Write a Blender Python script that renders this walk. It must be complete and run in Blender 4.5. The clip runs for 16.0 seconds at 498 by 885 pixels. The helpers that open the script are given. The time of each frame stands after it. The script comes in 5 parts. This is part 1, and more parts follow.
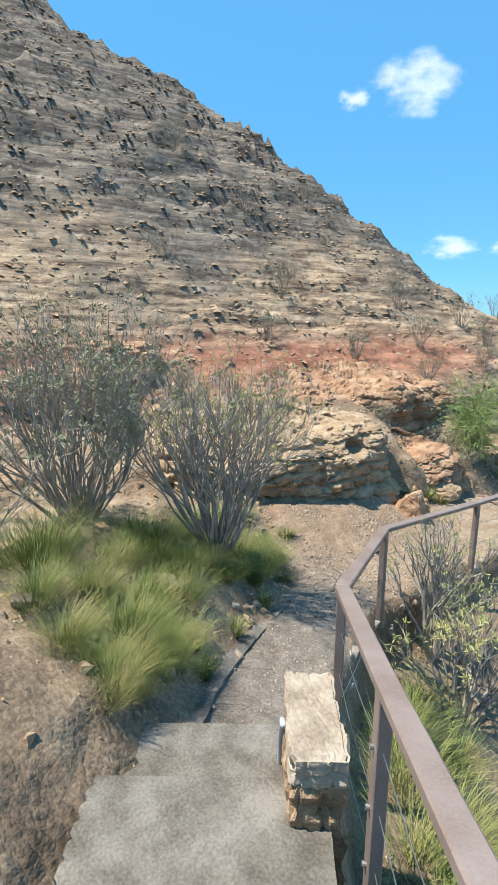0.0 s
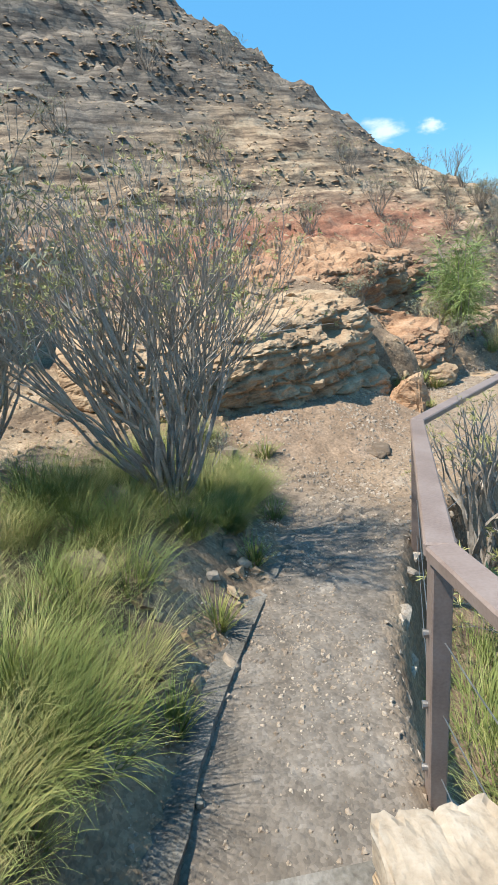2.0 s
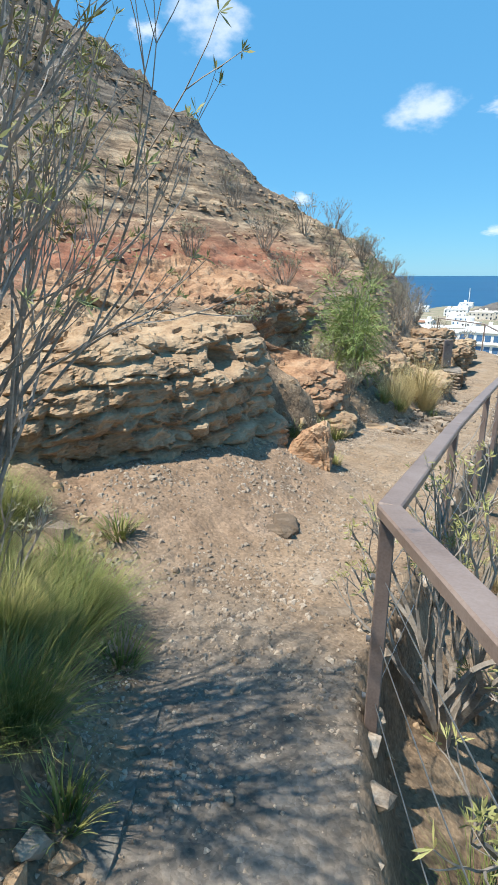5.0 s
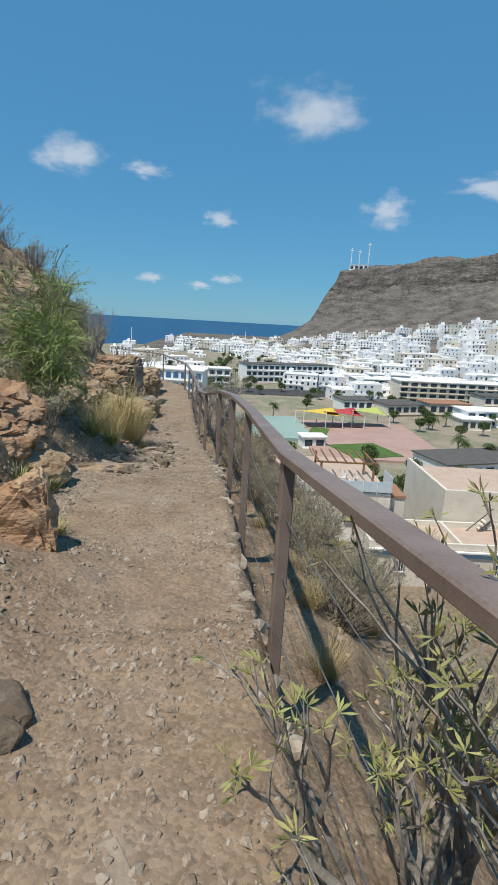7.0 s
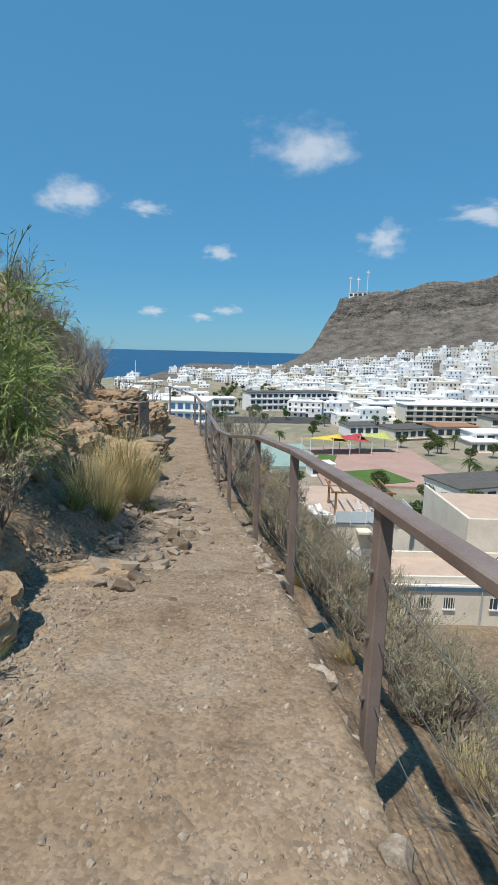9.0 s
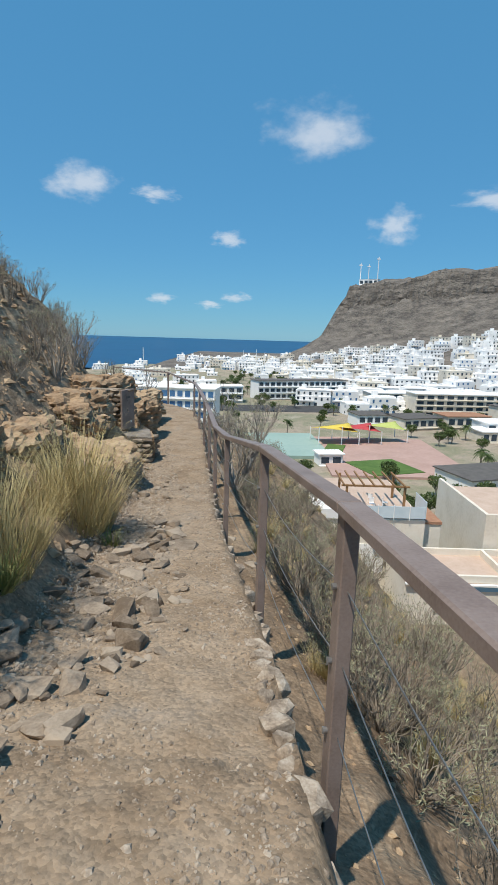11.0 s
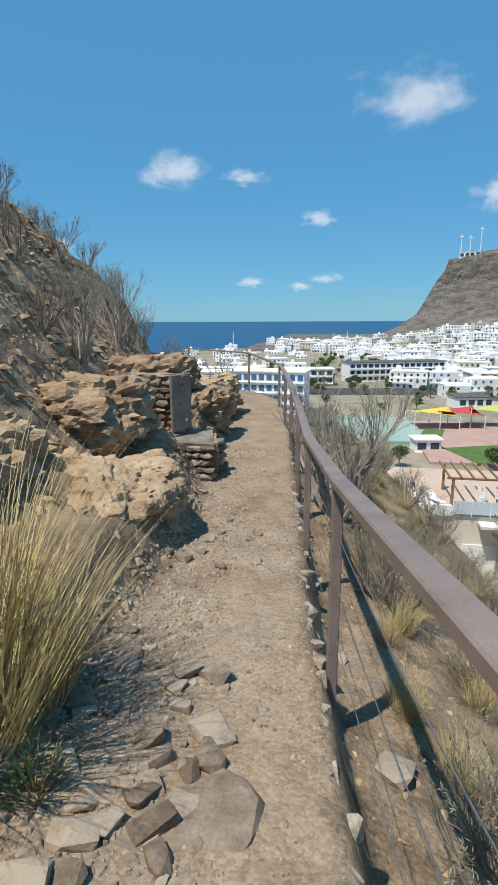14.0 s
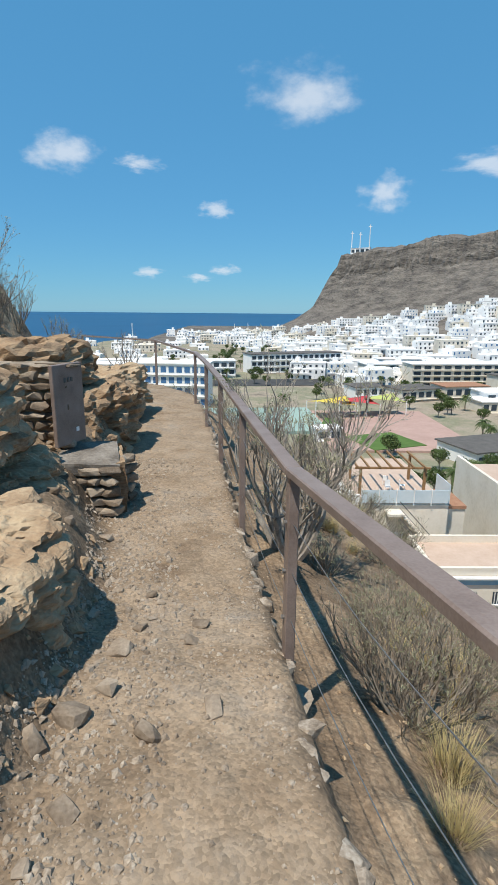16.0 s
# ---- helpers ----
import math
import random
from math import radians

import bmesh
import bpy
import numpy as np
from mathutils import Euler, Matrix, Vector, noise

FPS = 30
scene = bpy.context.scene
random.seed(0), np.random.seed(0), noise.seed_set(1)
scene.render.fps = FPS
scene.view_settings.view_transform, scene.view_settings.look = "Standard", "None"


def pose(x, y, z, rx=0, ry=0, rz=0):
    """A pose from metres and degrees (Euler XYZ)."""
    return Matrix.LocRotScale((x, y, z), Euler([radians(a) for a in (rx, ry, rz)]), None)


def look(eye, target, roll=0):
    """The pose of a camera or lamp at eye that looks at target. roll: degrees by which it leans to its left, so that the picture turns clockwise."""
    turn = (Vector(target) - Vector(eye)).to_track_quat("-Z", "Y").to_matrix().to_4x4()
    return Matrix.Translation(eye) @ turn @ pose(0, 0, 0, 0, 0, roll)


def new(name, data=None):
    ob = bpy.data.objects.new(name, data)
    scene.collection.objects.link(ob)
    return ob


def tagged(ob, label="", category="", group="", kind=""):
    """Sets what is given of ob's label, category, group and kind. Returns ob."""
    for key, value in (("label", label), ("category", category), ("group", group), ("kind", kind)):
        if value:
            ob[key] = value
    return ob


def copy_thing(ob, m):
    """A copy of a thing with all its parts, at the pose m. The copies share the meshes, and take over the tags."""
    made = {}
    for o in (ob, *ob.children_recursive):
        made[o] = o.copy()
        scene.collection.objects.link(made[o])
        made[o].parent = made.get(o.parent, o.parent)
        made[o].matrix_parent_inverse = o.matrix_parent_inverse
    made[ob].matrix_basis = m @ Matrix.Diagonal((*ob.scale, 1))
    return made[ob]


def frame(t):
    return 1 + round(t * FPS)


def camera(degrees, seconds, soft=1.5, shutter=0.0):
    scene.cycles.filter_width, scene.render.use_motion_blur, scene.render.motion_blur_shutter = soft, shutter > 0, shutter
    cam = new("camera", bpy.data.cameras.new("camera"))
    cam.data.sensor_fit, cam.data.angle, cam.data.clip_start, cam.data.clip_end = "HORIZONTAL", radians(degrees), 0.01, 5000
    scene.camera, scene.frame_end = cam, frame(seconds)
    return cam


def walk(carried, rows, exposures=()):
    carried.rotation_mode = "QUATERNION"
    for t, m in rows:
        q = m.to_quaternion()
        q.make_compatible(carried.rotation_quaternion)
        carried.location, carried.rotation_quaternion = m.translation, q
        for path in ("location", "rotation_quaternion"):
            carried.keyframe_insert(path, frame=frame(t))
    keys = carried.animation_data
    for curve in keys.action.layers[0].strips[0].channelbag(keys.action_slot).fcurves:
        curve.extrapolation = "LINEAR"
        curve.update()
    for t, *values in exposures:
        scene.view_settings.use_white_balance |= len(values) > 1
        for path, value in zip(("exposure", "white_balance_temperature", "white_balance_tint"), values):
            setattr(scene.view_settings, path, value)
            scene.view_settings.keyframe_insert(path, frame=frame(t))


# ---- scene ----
cam = camera(50.8, 16.0, 0.9)
PATH = [
    (0, (3.796, -3.758, 3.478), (2.237, -2.588, 3.029), 0.2),
    (0.5, (3.439, -3.533, 3.301), (1.938, -2.33, 2.752), 0.0),
    (1, (3.099, -3.288, 3.145), (1.577, -2.142, 2.538), -3.6),
    (1.5, (2.804, -3.073, 3.082), (1.305, -1.937, 2.402), -5.4),
    (2, (2.565, -2.829, 2.851), (1.164, -1.609, 2.11), -7.3),
    (2.5, (2.388, -2.674, 2.872), (1.106, -1.363, 2.075), -5.3),
    (3, (2.167, -2.501, 2.839), (0.928, -1.144, 2.049), -3.9),
    (3.2, (2.073, -2.413, 2.809), (0.836, -1.054, 2.02), -3.4),
    (5.3, (1.434, -1.566, 2.364), (0.486, 0.109, 1.822), 0.8),
    (5.5, (1.339, -1.432, 2.31), (0.497, 0.318, 1.832), 1.7),
    (6, (1.121, -1.151, 2.182), (0.671, 0.771, 1.856), 3.5),
    (6.5, (0.854, -0.714, 2.104), (0.739, 1.257, 1.785), 3.8),
    (7, (0.645, -0.304, 2.007), (0.69, 1.642, 1.547), 3.3),
    (7.5, (0.431, 0.282, 1.957), (0.456, 2.23, 1.504), 2.9),
    (8, (0.282, 0.618, 1.976), (0.413, 2.577, 1.594), 1.9),
    (8.5, (0.221, 1.349, 1.867), (0.282, 3.312, 1.49), 1.6),
    (8.7, (0.218, 1.549, 1.876), (0.25, 3.517, 1.521), 1.4),
    (10.8, (0.336, 3.692, 1.691), (0.337, 5.655, 1.307), 1.6),
    (11, (0.282, 3.874, 1.668), (0.275, 5.834, 1.268), 1.7),
    (11.5, (0.214, 4.375, 1.618), (0.202, 6.331, 1.2), 1.4),
    (12, (0.228, 4.893, 1.644), (0.205, 6.843, 1.203), 1.6),
    (12.5, (0.187, 5.42, 1.617), (0.099, 7.362, 1.149), 1.0),
    (13, (0.179, 5.976, 1.532), (-0.019, 7.911, 1.067), 0.9),
    (13.5, (0.092, 6.495, 1.448), (-0.212, 8.413, 0.968), 0.3),
    (14, (0.033, 7.03, 1.337), (-0.31, 8.945, 0.872), -0.3),
    (14.5, (-0.137, 7.442, 1.271), (-0.293, 9.353, 0.703), -0.4),
    (15, (-0.31, 7.864, 1.234), (-0.608, 9.771, 0.712), -1.3),
    (15.5, (-0.346, 8.369, 1.195), (-0.499, 10.302, 0.703), -1.2),
    (16, (-0.45, 8.856, 1.109), (-0.429, 10.794, 0.615), 0.5),
]
walk(cam, [(t, look(e, g, r)) for t, e, g, r in PATH], [(0.0, 0.8), (3.2, 0.78), (5.3, 0.52), (5.6, 0.36), (6.0, 0.02), (6.5, -0.12), (7.5, -0.08), (11.0, 0.02), (16.0, 0.14)])

# ---- light ----
SUN_DIR = Vector((-0.38, -0.50, 1.35)).normalized()
world = bpy.data.worlds.new("world")
scene.world = world
world.use_nodes = True
wn = world.node_tree
sky = wn.nodes.new("ShaderNodeTexSky")
sky.sky_type, sky.sun_disc = "NISHITA", False
sky.sun_elevation = math.asin(SUN_DIR.z)
sky.sun_rotation = math.atan2(SUN_DIR.x, SUN_DIR.y)
sky.air_density, sky.dust_density, sky.ozone_density = 1.0, 0.0, 1.5
back = wn.nodes["Background"]
back.inputs["Strength"].default_value = 0.10
tint = wn.nodes.new("ShaderNodeMix")
tint.data_type, tint.blend_type = "RGBA", "MULTIPLY"
tint.inputs["Factor"].default_value = 1.0
tint.inputs[7].default_value = (0.54, 0.86, 1.0, 1)
wn.links.new(sky.outputs[0], tint.inputs[6])
azure = wn.nodes.new("ShaderNodeMix")
azure.data_type = "RGBA"
azure.inputs["Factor"].default_value = 0.62
azure.inputs[7].default_value = (0.85, 3.4, 6.4, 1)
wn.links.new(tint.outputs[2], azure.inputs[6])
wn.links.new(azure.outputs[2], back.inputs[0])
sun = new("sun", bpy.data.lights.new("sun", "SUN"))
sun.data.energy, sun.data.angle, sun.data.color = 4.5, radians(0.8), (1.0, 0.93, 0.82)
sun.matrix_world = look(SUN_DIR * 50, (0, 0, 0))


# ---- materials ----
def material(name, stops, scale=8.0, rough=0.85, bump=0.3, detail=8.0, metal=0.0, fine=60.0, rnd=0.0, spread=(0.3, 0.7), stretch=(1, 1, 1), dist=0.02):
    """Noise at two scales through a colour ramp, with matching relief. stops: linear colours from dark to light."""
    m = bpy.data.materials.new(name)
    m.use_nodes = True
    t = m.node_tree
    N, L = t.nodes, t.links
    b = N["Principled BSDF"]
    b.inputs["Roughness"].default_value, b.inputs["Metallic"].default_value = rough, metal
    b.inputs["Specular IOR Level"].default_value = 0.25
    co = N.new("ShaderNodeTexCoord")
    mp = N.new("ShaderNodeMapping")
    mp.inputs["Scale"].default_value = stretch
    geo = N.new("ShaderNodeNewGeometry")
    L.new(geo.outputs["Position"], mp.inputs[0])
    n1, n2 = N.new("ShaderNodeTexNoise"), N.new("ShaderNodeTexNoise")
    n1.inputs["Scale"].default_value, n1.inputs["Detail"].default_value = scale, detail
    n2.inputs["Scale"].default_value, n2.inputs["Detail"].default_value = fine, 4.0
    L.new(mp.outputs[0], n1.inputs["Vector"])
    L.new(mp.outputs[0], n2.inputs["Vector"])
    mix = N.new("ShaderNodeMath")
    mix.operation = "MULTIPLY_ADD"
    mix.inputs[1].default_value = 0.35
    L.new(n2.outputs[0], mix.inputs[0])
    sc = N.new("ShaderNodeMath")
    sc.operation = "MULTIPLY_ADD"
    sc.inputs[1].default_value, sc.inputs[2].default_value = 0.65, 0.0
    L.new(n1.outputs[0], sc.inputs[0])
    L.new(sc.outputs[0], mix.inputs[2])
    src = mix.outputs[0]
    if rnd:
        info = N.new("ShaderNodeObjectInfo")
        sh = N.new("ShaderNodeMath")
        sh.operation = "MULTIPLY_ADD"
        sh.inputs[1].default_value = rnd
        L.new(info.outputs["Random"], sh.inputs[0])
        of = N.new("ShaderNodeMath")
        of.operation = "SUBTRACT"
        of.inputs[1].default_value = rnd / 2
        L.new(src, of.inputs[0])
        L.new(of.outputs[0], sh.inputs[2])
        src = sh.outputs[0]
    ramp = N.new("ShaderNodeValToRGB")
    el = ramp.color_ramp.elements
    while len(el) < len(stops):
        el.new(0.5)
    for k, c in enumerate(stops):
        el[k].position = spread[0] + (spread[1] - spread[0]) * k / max(1, len(stops) - 1)
        el[k].color = (*c, 1)
    L.new(src, ramp.inputs[0])
    L.new(ramp.outputs[0], b.inputs["Base Color"])
    if bump:
        bp = N.new("ShaderNodeBump")
        bp.inputs["Strength"].default_value, bp.inputs["Distance"].default_value = bump, dist
        L.new(mix.outputs[0], bp.inputs["Height"])
        L.new(bp.outputs[0], b.inputs["Normal"])
    return m


def zone_material():
    """The ground: dusty path, reddish scree, strata rock and dry soil, mixed by painted zone weights."""
    m = material("ground_soil", [(0.09, 0.062, 0.04), (0.225, 0.16, 0.105), (0.36, 0.275, 0.185)], 2.5, 0.95, 0.8, 10, fine=38)
    t = m.node_tree
    N, L = t.nodes, t.links
    b = N["Principled BSDF"]
    base = b.inputs["Base Color"].links[0].from_socket
    geo = N.new("ShaderNodeNewGeometry")

    def layer(scale, stops, stretch=(1, 1, 1), lo=0.3, hi=0.7):
        mp = N.new("ShaderNodeMapping")
        mp.inputs["Scale"].default_value = stretch
        L.new(geo.outputs["Position"], mp.inputs[0])
        n = N.new("ShaderNodeTexNoise")
        n.inputs["Scale"].default_value, n.inputs["Detail"].default_value, n.inputs["Roughness"].default_value = scale, 12, 0.72
        L.new(mp.outputs[0], n.inputs["Vector"])
        r = N.new("ShaderNodeValToRGB")
        e = r.color_ramp.elements
        while len(e) < len(stops):
            e.new(0.5)
        for k, c in enumerate(stops):
            e[k].position, e[k].color = lo + (hi - lo) * k / (len(stops) - 1), (*c, 1)
        L.new(n.outputs[0], r.inputs[0])
        return r.outputs[0]

    def blend(a, c, attr):
        at = N.new("ShaderNodeAttribute")
        at.attribute_name = attr
        mx = N.new("ShaderNodeMix")
        mx.data_type = "RGBA"
        L.new(at.outputs["Fac"], mx.inputs["Factor"])
        L.new(a, mx.inputs[6])
        L.new(c, mx.inputs[7])
        return mx.outputs[2]

    path = layer(1.7, [(0.175, 0.12, 0.078), (0.27, 0.198, 0.132), (0.33, 0.253, 0.178), (0.28, 0.237, 0.192)])
    scree = layer(9.0, [(0.14, 0.088, 0.056), (0.26, 0.17, 0.11), (0.36, 0.25, 0.17)])
    rock = layer(1.0, [(0.06, 0.042, 0.03), (0.20, 0.142, 0.094), (0.34, 0.25, 0.162), (0.48, 0.37, 0.25)], (0.8, 0.8, 7.0), 0.37, 0.62)
    slate = layer(0.8, [(0.04, 0.035, 0.031), (0.095, 0.082, 0.069), (0.175, 0.15, 0.121), (0.30, 0.255, 0.20)], (0.8, 0.8, 8.0), 0.38, 0.64)
    red = layer(1.6, [(0.12, 0.045, 0.03), (0.33, 0.13, 0.075), (0.42, 0.24, 0.15)], (1, 1, 3.0))
    grey = layer(6.0, [(0.095, 0.083, 0.07), (0.16, 0.142, 0.122), (0.24, 0.218, 0.19)])
    far = layer(0.05, [(0.17, 0.14, 0.11), (0.36, 0.30, 0.23), (0.22, 0.22, 0.14), (0.46, 0.40, 0.33)])
    c = base
    for col, attr in ((rock, "rock"), (slate, "slate"), (red, "red"), (scree, "scree"), (path, "path"), (grey, "grey"), (far, "far")):
        c = blend(c, col, attr)
    h = None
    for scale, lo, hi in ((70.0, 0.78, 1.18), (23.0, 0.95, 1.04), (5.0, 0.94, 1.05)):
        wob = N.new("ShaderNodeTexNoise")
        wob.inputs["Scale"].default_value = scale * 0.4
        L.new(geo.outputs["Position"], wob.inputs["Vector"])
        add = N.new("ShaderNodeVectorMath")
        add.operation = "MULTIPLY_ADD"
        add.inputs[1].default_value = (1.2 / scale,) * 3
        L.new(wob.outputs["Color"], add.inputs[0])
        L.new(geo.outputs["Position"], add.inputs[2])
        v = N.new("ShaderNodeTexVoronoi")
        v.inputs["Scale"].default_value = scale
        L.new(add.outputs[0], v.inputs["Vector"])
        sep = N.new("ShaderNodeSeparateColor")
        L.new(v.outputs["Color"], sep.inputs[0])
        mr = N.new("ShaderNodeMapRange")
        mr.inputs["To Min"].default_value, mr.inputs["To Max"].default_value = lo, hi
        L.new(sep.outputs[0], mr.inputs["Value"])
        mul = N.new("ShaderNodeMix")
        mul.data_type, mul.blend_type = "RGBA", "MULTIPLY"
        mul.inputs["Factor"].default_value = 1.0
        L.new(c, mul.inputs[6])
        L.new(mr.outputs[0], mul.inputs[7])
        c = mul.outputs[2]
        bp = N.new("ShaderNodeBump")
        bp.invert = True
        bp.inputs["Strength"].default_value, bp.inputs["Distance"].default_value = 0.35, 0.4 / scale
        L.new(v.outputs["Distance"], bp.inputs["Height"])
        if h is None:
            L.new(b.inputs["Normal"].links[0].from_socket, bp.inputs["Normal"])
        else:
            L.new(h, bp.inputs["Normal"])
        h = bp.outputs[0]
    L.new(h, b.inputs["Normal"])
    L.new(c, b.inputs["Base Color"])
    return m


M_GROUND = zone_material()
M_ROCK = material("weathered_rock", [(0.17, 0.105, 0.062), (0.36, 0.25, 0.155), (0.50, 0.385, 0.255)], 3.0, 0.95, 0.8, 12, fine=30, stretch=(1, 1, 2.2), rnd=0.12, dist=0.05)
M_REDROCK = material("red_rock", [(0.17, 0.085, 0.05), (0.38, 0.23, 0.135), (0.50, 0.36, 0.235)], 3.0, 0.95, 0.8, 12, fine=30, stretch=(1, 1, 2.2), rnd=0.1, dist=0.05)
M_GREYROCK = material("grey_rock", [(0.13, 0.11, 0.09), (0.26, 0.23, 0.195), (0.38, 0.345, 0.30)], 4.0, 0.92, 0.7, 12, fine=40, rnd=0.15, dist=0.03)
M_STONE = material("loose_stone", [(0.14, 0.105, 0.075), (0.25, 0.198, 0.148), (0.37, 0.305, 0.235)], 9.0, 0.92, 0.5, 8, fine=70, rnd=0.4)
M_GRAVEL = material("gravel", [(0.18, 0.14, 0.105), (0.31, 0.25, 0.19), (0.45, 0.385, 0.31)], 14.0, 0.92, 0.3, 6, fine=90, spread=(0.38, 0.62))
M_CONCRETE = material("worn_concrete", [(0.095, 0.083, 0.068), (0.165, 0.15, 0.126), (0.25, 0.23, 0.20)], 5.0, 0.9, 0.8, 12, fine=75, spread=(0.37, 0.63))
M_MORTAR = material("pale_mortar", [(0.19, 0.15, 0.11), (0.36, 0.295, 0.22), (0.48, 0.415, 0.335)], 7.0, 0.92, 0.7, 12, fine=60)
M_PAINT = material("brown_paint", [(0.17, 0.125, 0.105), (0.24, 0.185, 0.16), (0.29, 0.235, 0.21)], 6.0, 0.45, 0.08, 6, fine=120)
M_STEEL = material("dull_steel", [(0.25, 0.25, 0.25), (0.45, 0.45, 0.44)], 20.0, 0.4, 0.05, metal=0.8)
M_PIPE = material("grey_plastic", [(0.38, 0.42, 0.46), (0.5, 0.54, 0.57)], 9.0, 0.5, 0.05)
M_BARK = material("grey_bark", [(0.17, 0.145, 0.12), (0.33, 0.295, 0.255), (0.46, 0.42, 0.37)], 12.0, 0.9, 0.4, fine=80)
M_TWIG = material("dry_twig", [(0.12, 0.10, 0.08), (0.25, 0.21, 0.165), (0.36, 0.31, 0.25)], 12.0, 0.9, 0.2, fine=80)


def leaf_material(name, stops, scale=6.0):
    m = material(name, stops, scale, 0.6, 0, fine=25, rnd=0.15)
    m.node_tree.nodes["Principled BSDF"].inputs["Subsurface Weight"].default_value = 0.0
    return m


M_LEAF = leaf_material("euphorbia_leaf", [(0.18, 0.19, 0.07), (0.33, 0.33, 0.13), (0.48, 0.44, 0.19)])
M_LEAF_GREY = leaf_material("grey_leaf", [(0.15, 0.15, 0.09), (0.26, 0.255, 0.16), (0.37, 0.355, 0.23)])
M_TAMARISK = leaf_material("feathery_leaf", [(0.10, 0.145, 0.045), (0.20, 0.27, 0.08), (0.31, 0.37, 0.13)])
M_GRASS = leaf_material("green_grass", [(0.08, 0.12, 0.03), (0.21, 0.24, 0.07), (0.44, 0.38, 0.17)], 5.0)
M_STRAW = leaf_material("straw_grass", [(0.24, 0.19, 0.08), (0.45, 0.36, 0.17), (0.58, 0.49, 0.27)], 3.0)
M_PALM = leaf_material("palm_leaf", [(0.04, 0.065, 0.02), (0.10, 0.14, 0.04)], 0.6)
M_WHITE = material("white_wall", [(0.78, 0.77, 0.75), (0.84, 0.83, 0.81), (0.87, 0.86, 0.84)], 0.4, 0.8, 0.02, fine=3, rnd=0.12)
M_CREAM = material("cream_wall", [(0.64, 0.58, 0.48), (0.73, 0.67, 0.57), (0.77, 0.72, 0.63)], 0.5, 0.85, 0.03, fine=4, rnd=0.1)
M_ROOFTILE = material("terracotta", [(0.30, 0.15, 0.09), (0.42, 0.24, 0.15)], 2.0, 0.85, 0.1, fine=8)
M_TERRACE = material("terrace_tile", [(0.48, 0.35, 0.27), (0.58, 0.45, 0.36)], 1.0, 0.8, 0.05, fine=6)
M_GLASS_DARK = material("dark_window", [(0.03, 0.045, 0.06), (0.06, 0.08, 0.10)], 0.3, 0.15, 0, fine=2)
M_BLUE = material("blue_paint", [(0.22, 0.42, 0.58), (0.30, 0.50, 0.64)], 0.6, 0.6, 0, fine=3)
M_BLUEWIN = material("blue_glazing", [(0.05, 0.13, 0.27), (0.09, 0.20, 0.36)], 0.5, 0.2, 0, fine=3)
M_DARKROOF = material("dark_roof", [(0.09, 0.085, 0.08), (0.15, 0.14, 0.13)], 0.5, 0.9, 0.05, fine=4)
M_WOOD = material("weathered_wood", [(0.20, 0.11, 0.05), (0.36, 0.21, 0.10)], 3.0, 0.7, 0.1, fine=20)
M_RAILGLASS = material("frosted_panel", [(0.50, 0.60, 0.65), (0.62, 0.70, 0.74)], 0.7, 0.2, 0, fine=3)
M_COURT = material("court_green", [(0.25, 0.36, 0.32), (0.33, 0.44, 0.39)], 0.08, 0.8, 0.02, fine=0.8)
M_PINK = material("pink_paving", [(0.38, 0.25, 0.21), (0.48, 0.33, 0.28)], 0.15, 0.9, 0.02, fine=1.2)
M_LAWN = material("lawn", [(0.06, 0.12, 0.03), (0.12, 0.19, 0.05)], 0.4, 0.9, 0.1, fine=4)
M_ASPHALT = material("asphalt", [(0.05, 0.05, 0.05), (0.09, 0.09, 0.09)], 0.3, 0.9, 0.03, fine=3)
M_SAIL_R = material("red_cloth", [(0.45, 0.05, 0.06), (0.55, 0.09, 0.09)], 1, 0.8, 0)
M_SAIL_Y = material("yellow_cloth", [(0.65, 0.48, 0.06), (0.75, 0.58, 0.12)], 1, 0.8, 0)
M_SAIL_G = material("green_cloth", [(0.42, 0.48, 0.12), (0.55, 0.58, 0.2)], 1, 0.8, 0)
M_CLIFF = material("dark_cliff", [(0.075, 0.067, 0.06), (0.165, 0.146, 0.126), (0.25, 0.22, 0.185)], 0.05, 0.95, 1.0, 14, fine=0.3, spread=(0.34, 0.66), stretch=(0.8, 0.8, 3.6), dist=6.0)
M_SEA = material("sea", [(0.006, 0.045, 0.12), (0.012, 0.075, 0.17)], 0.01, 0.35, 0.25, 8, fine=0.3, dist=0.6)


# ---- builders ----
def link(name, bm, mat, parent=None, label=""):
    me = bpy.data.meshes.new(name)
    bm.to_mesh(me)
    bm.free()
    me.materials.append(mat)
    ob = new(name, me)
    if parent:
        ob.parent = parent
    if label:
        ob["label"] = label
    return ob


def part(name, bm, mat, parent, label=""):
    return link(name, bm, mat, parent, label)


def shared(name, me, parent, m):
    ob = new(name, me)
    ob.parent = parent
    ob.matrix_basis = m
    return ob


def mesh_np(name, verts, faces, mat, smooth=False):
    me = bpy.data.meshes.new(name)
    me.from_pydata([tuple(v) for v in verts], [], [tuple(f) for f in faces])
    me.materials.append(mat)
    if smooth:
        me.polygons.foreach_set("use_smooth", [True] * len(me.polygons))
    return me


def box(bm, x0, y0, z0, x1, y1, z1, m=None):
    r = bmesh.ops.create_cube(bm, size=1)
    M = Matrix.Translation(((x0 + x1) / 2, (y0 + y1) / 2, (z0 + z1) / 2)) @ Matrix.Diagonal((x1 - x0, y1 - y0, z1 - z0, 1))
    bmesh.ops.transform(bm, matrix=(m @ M) if m else M, verts=r["verts"])
    return r["verts"]


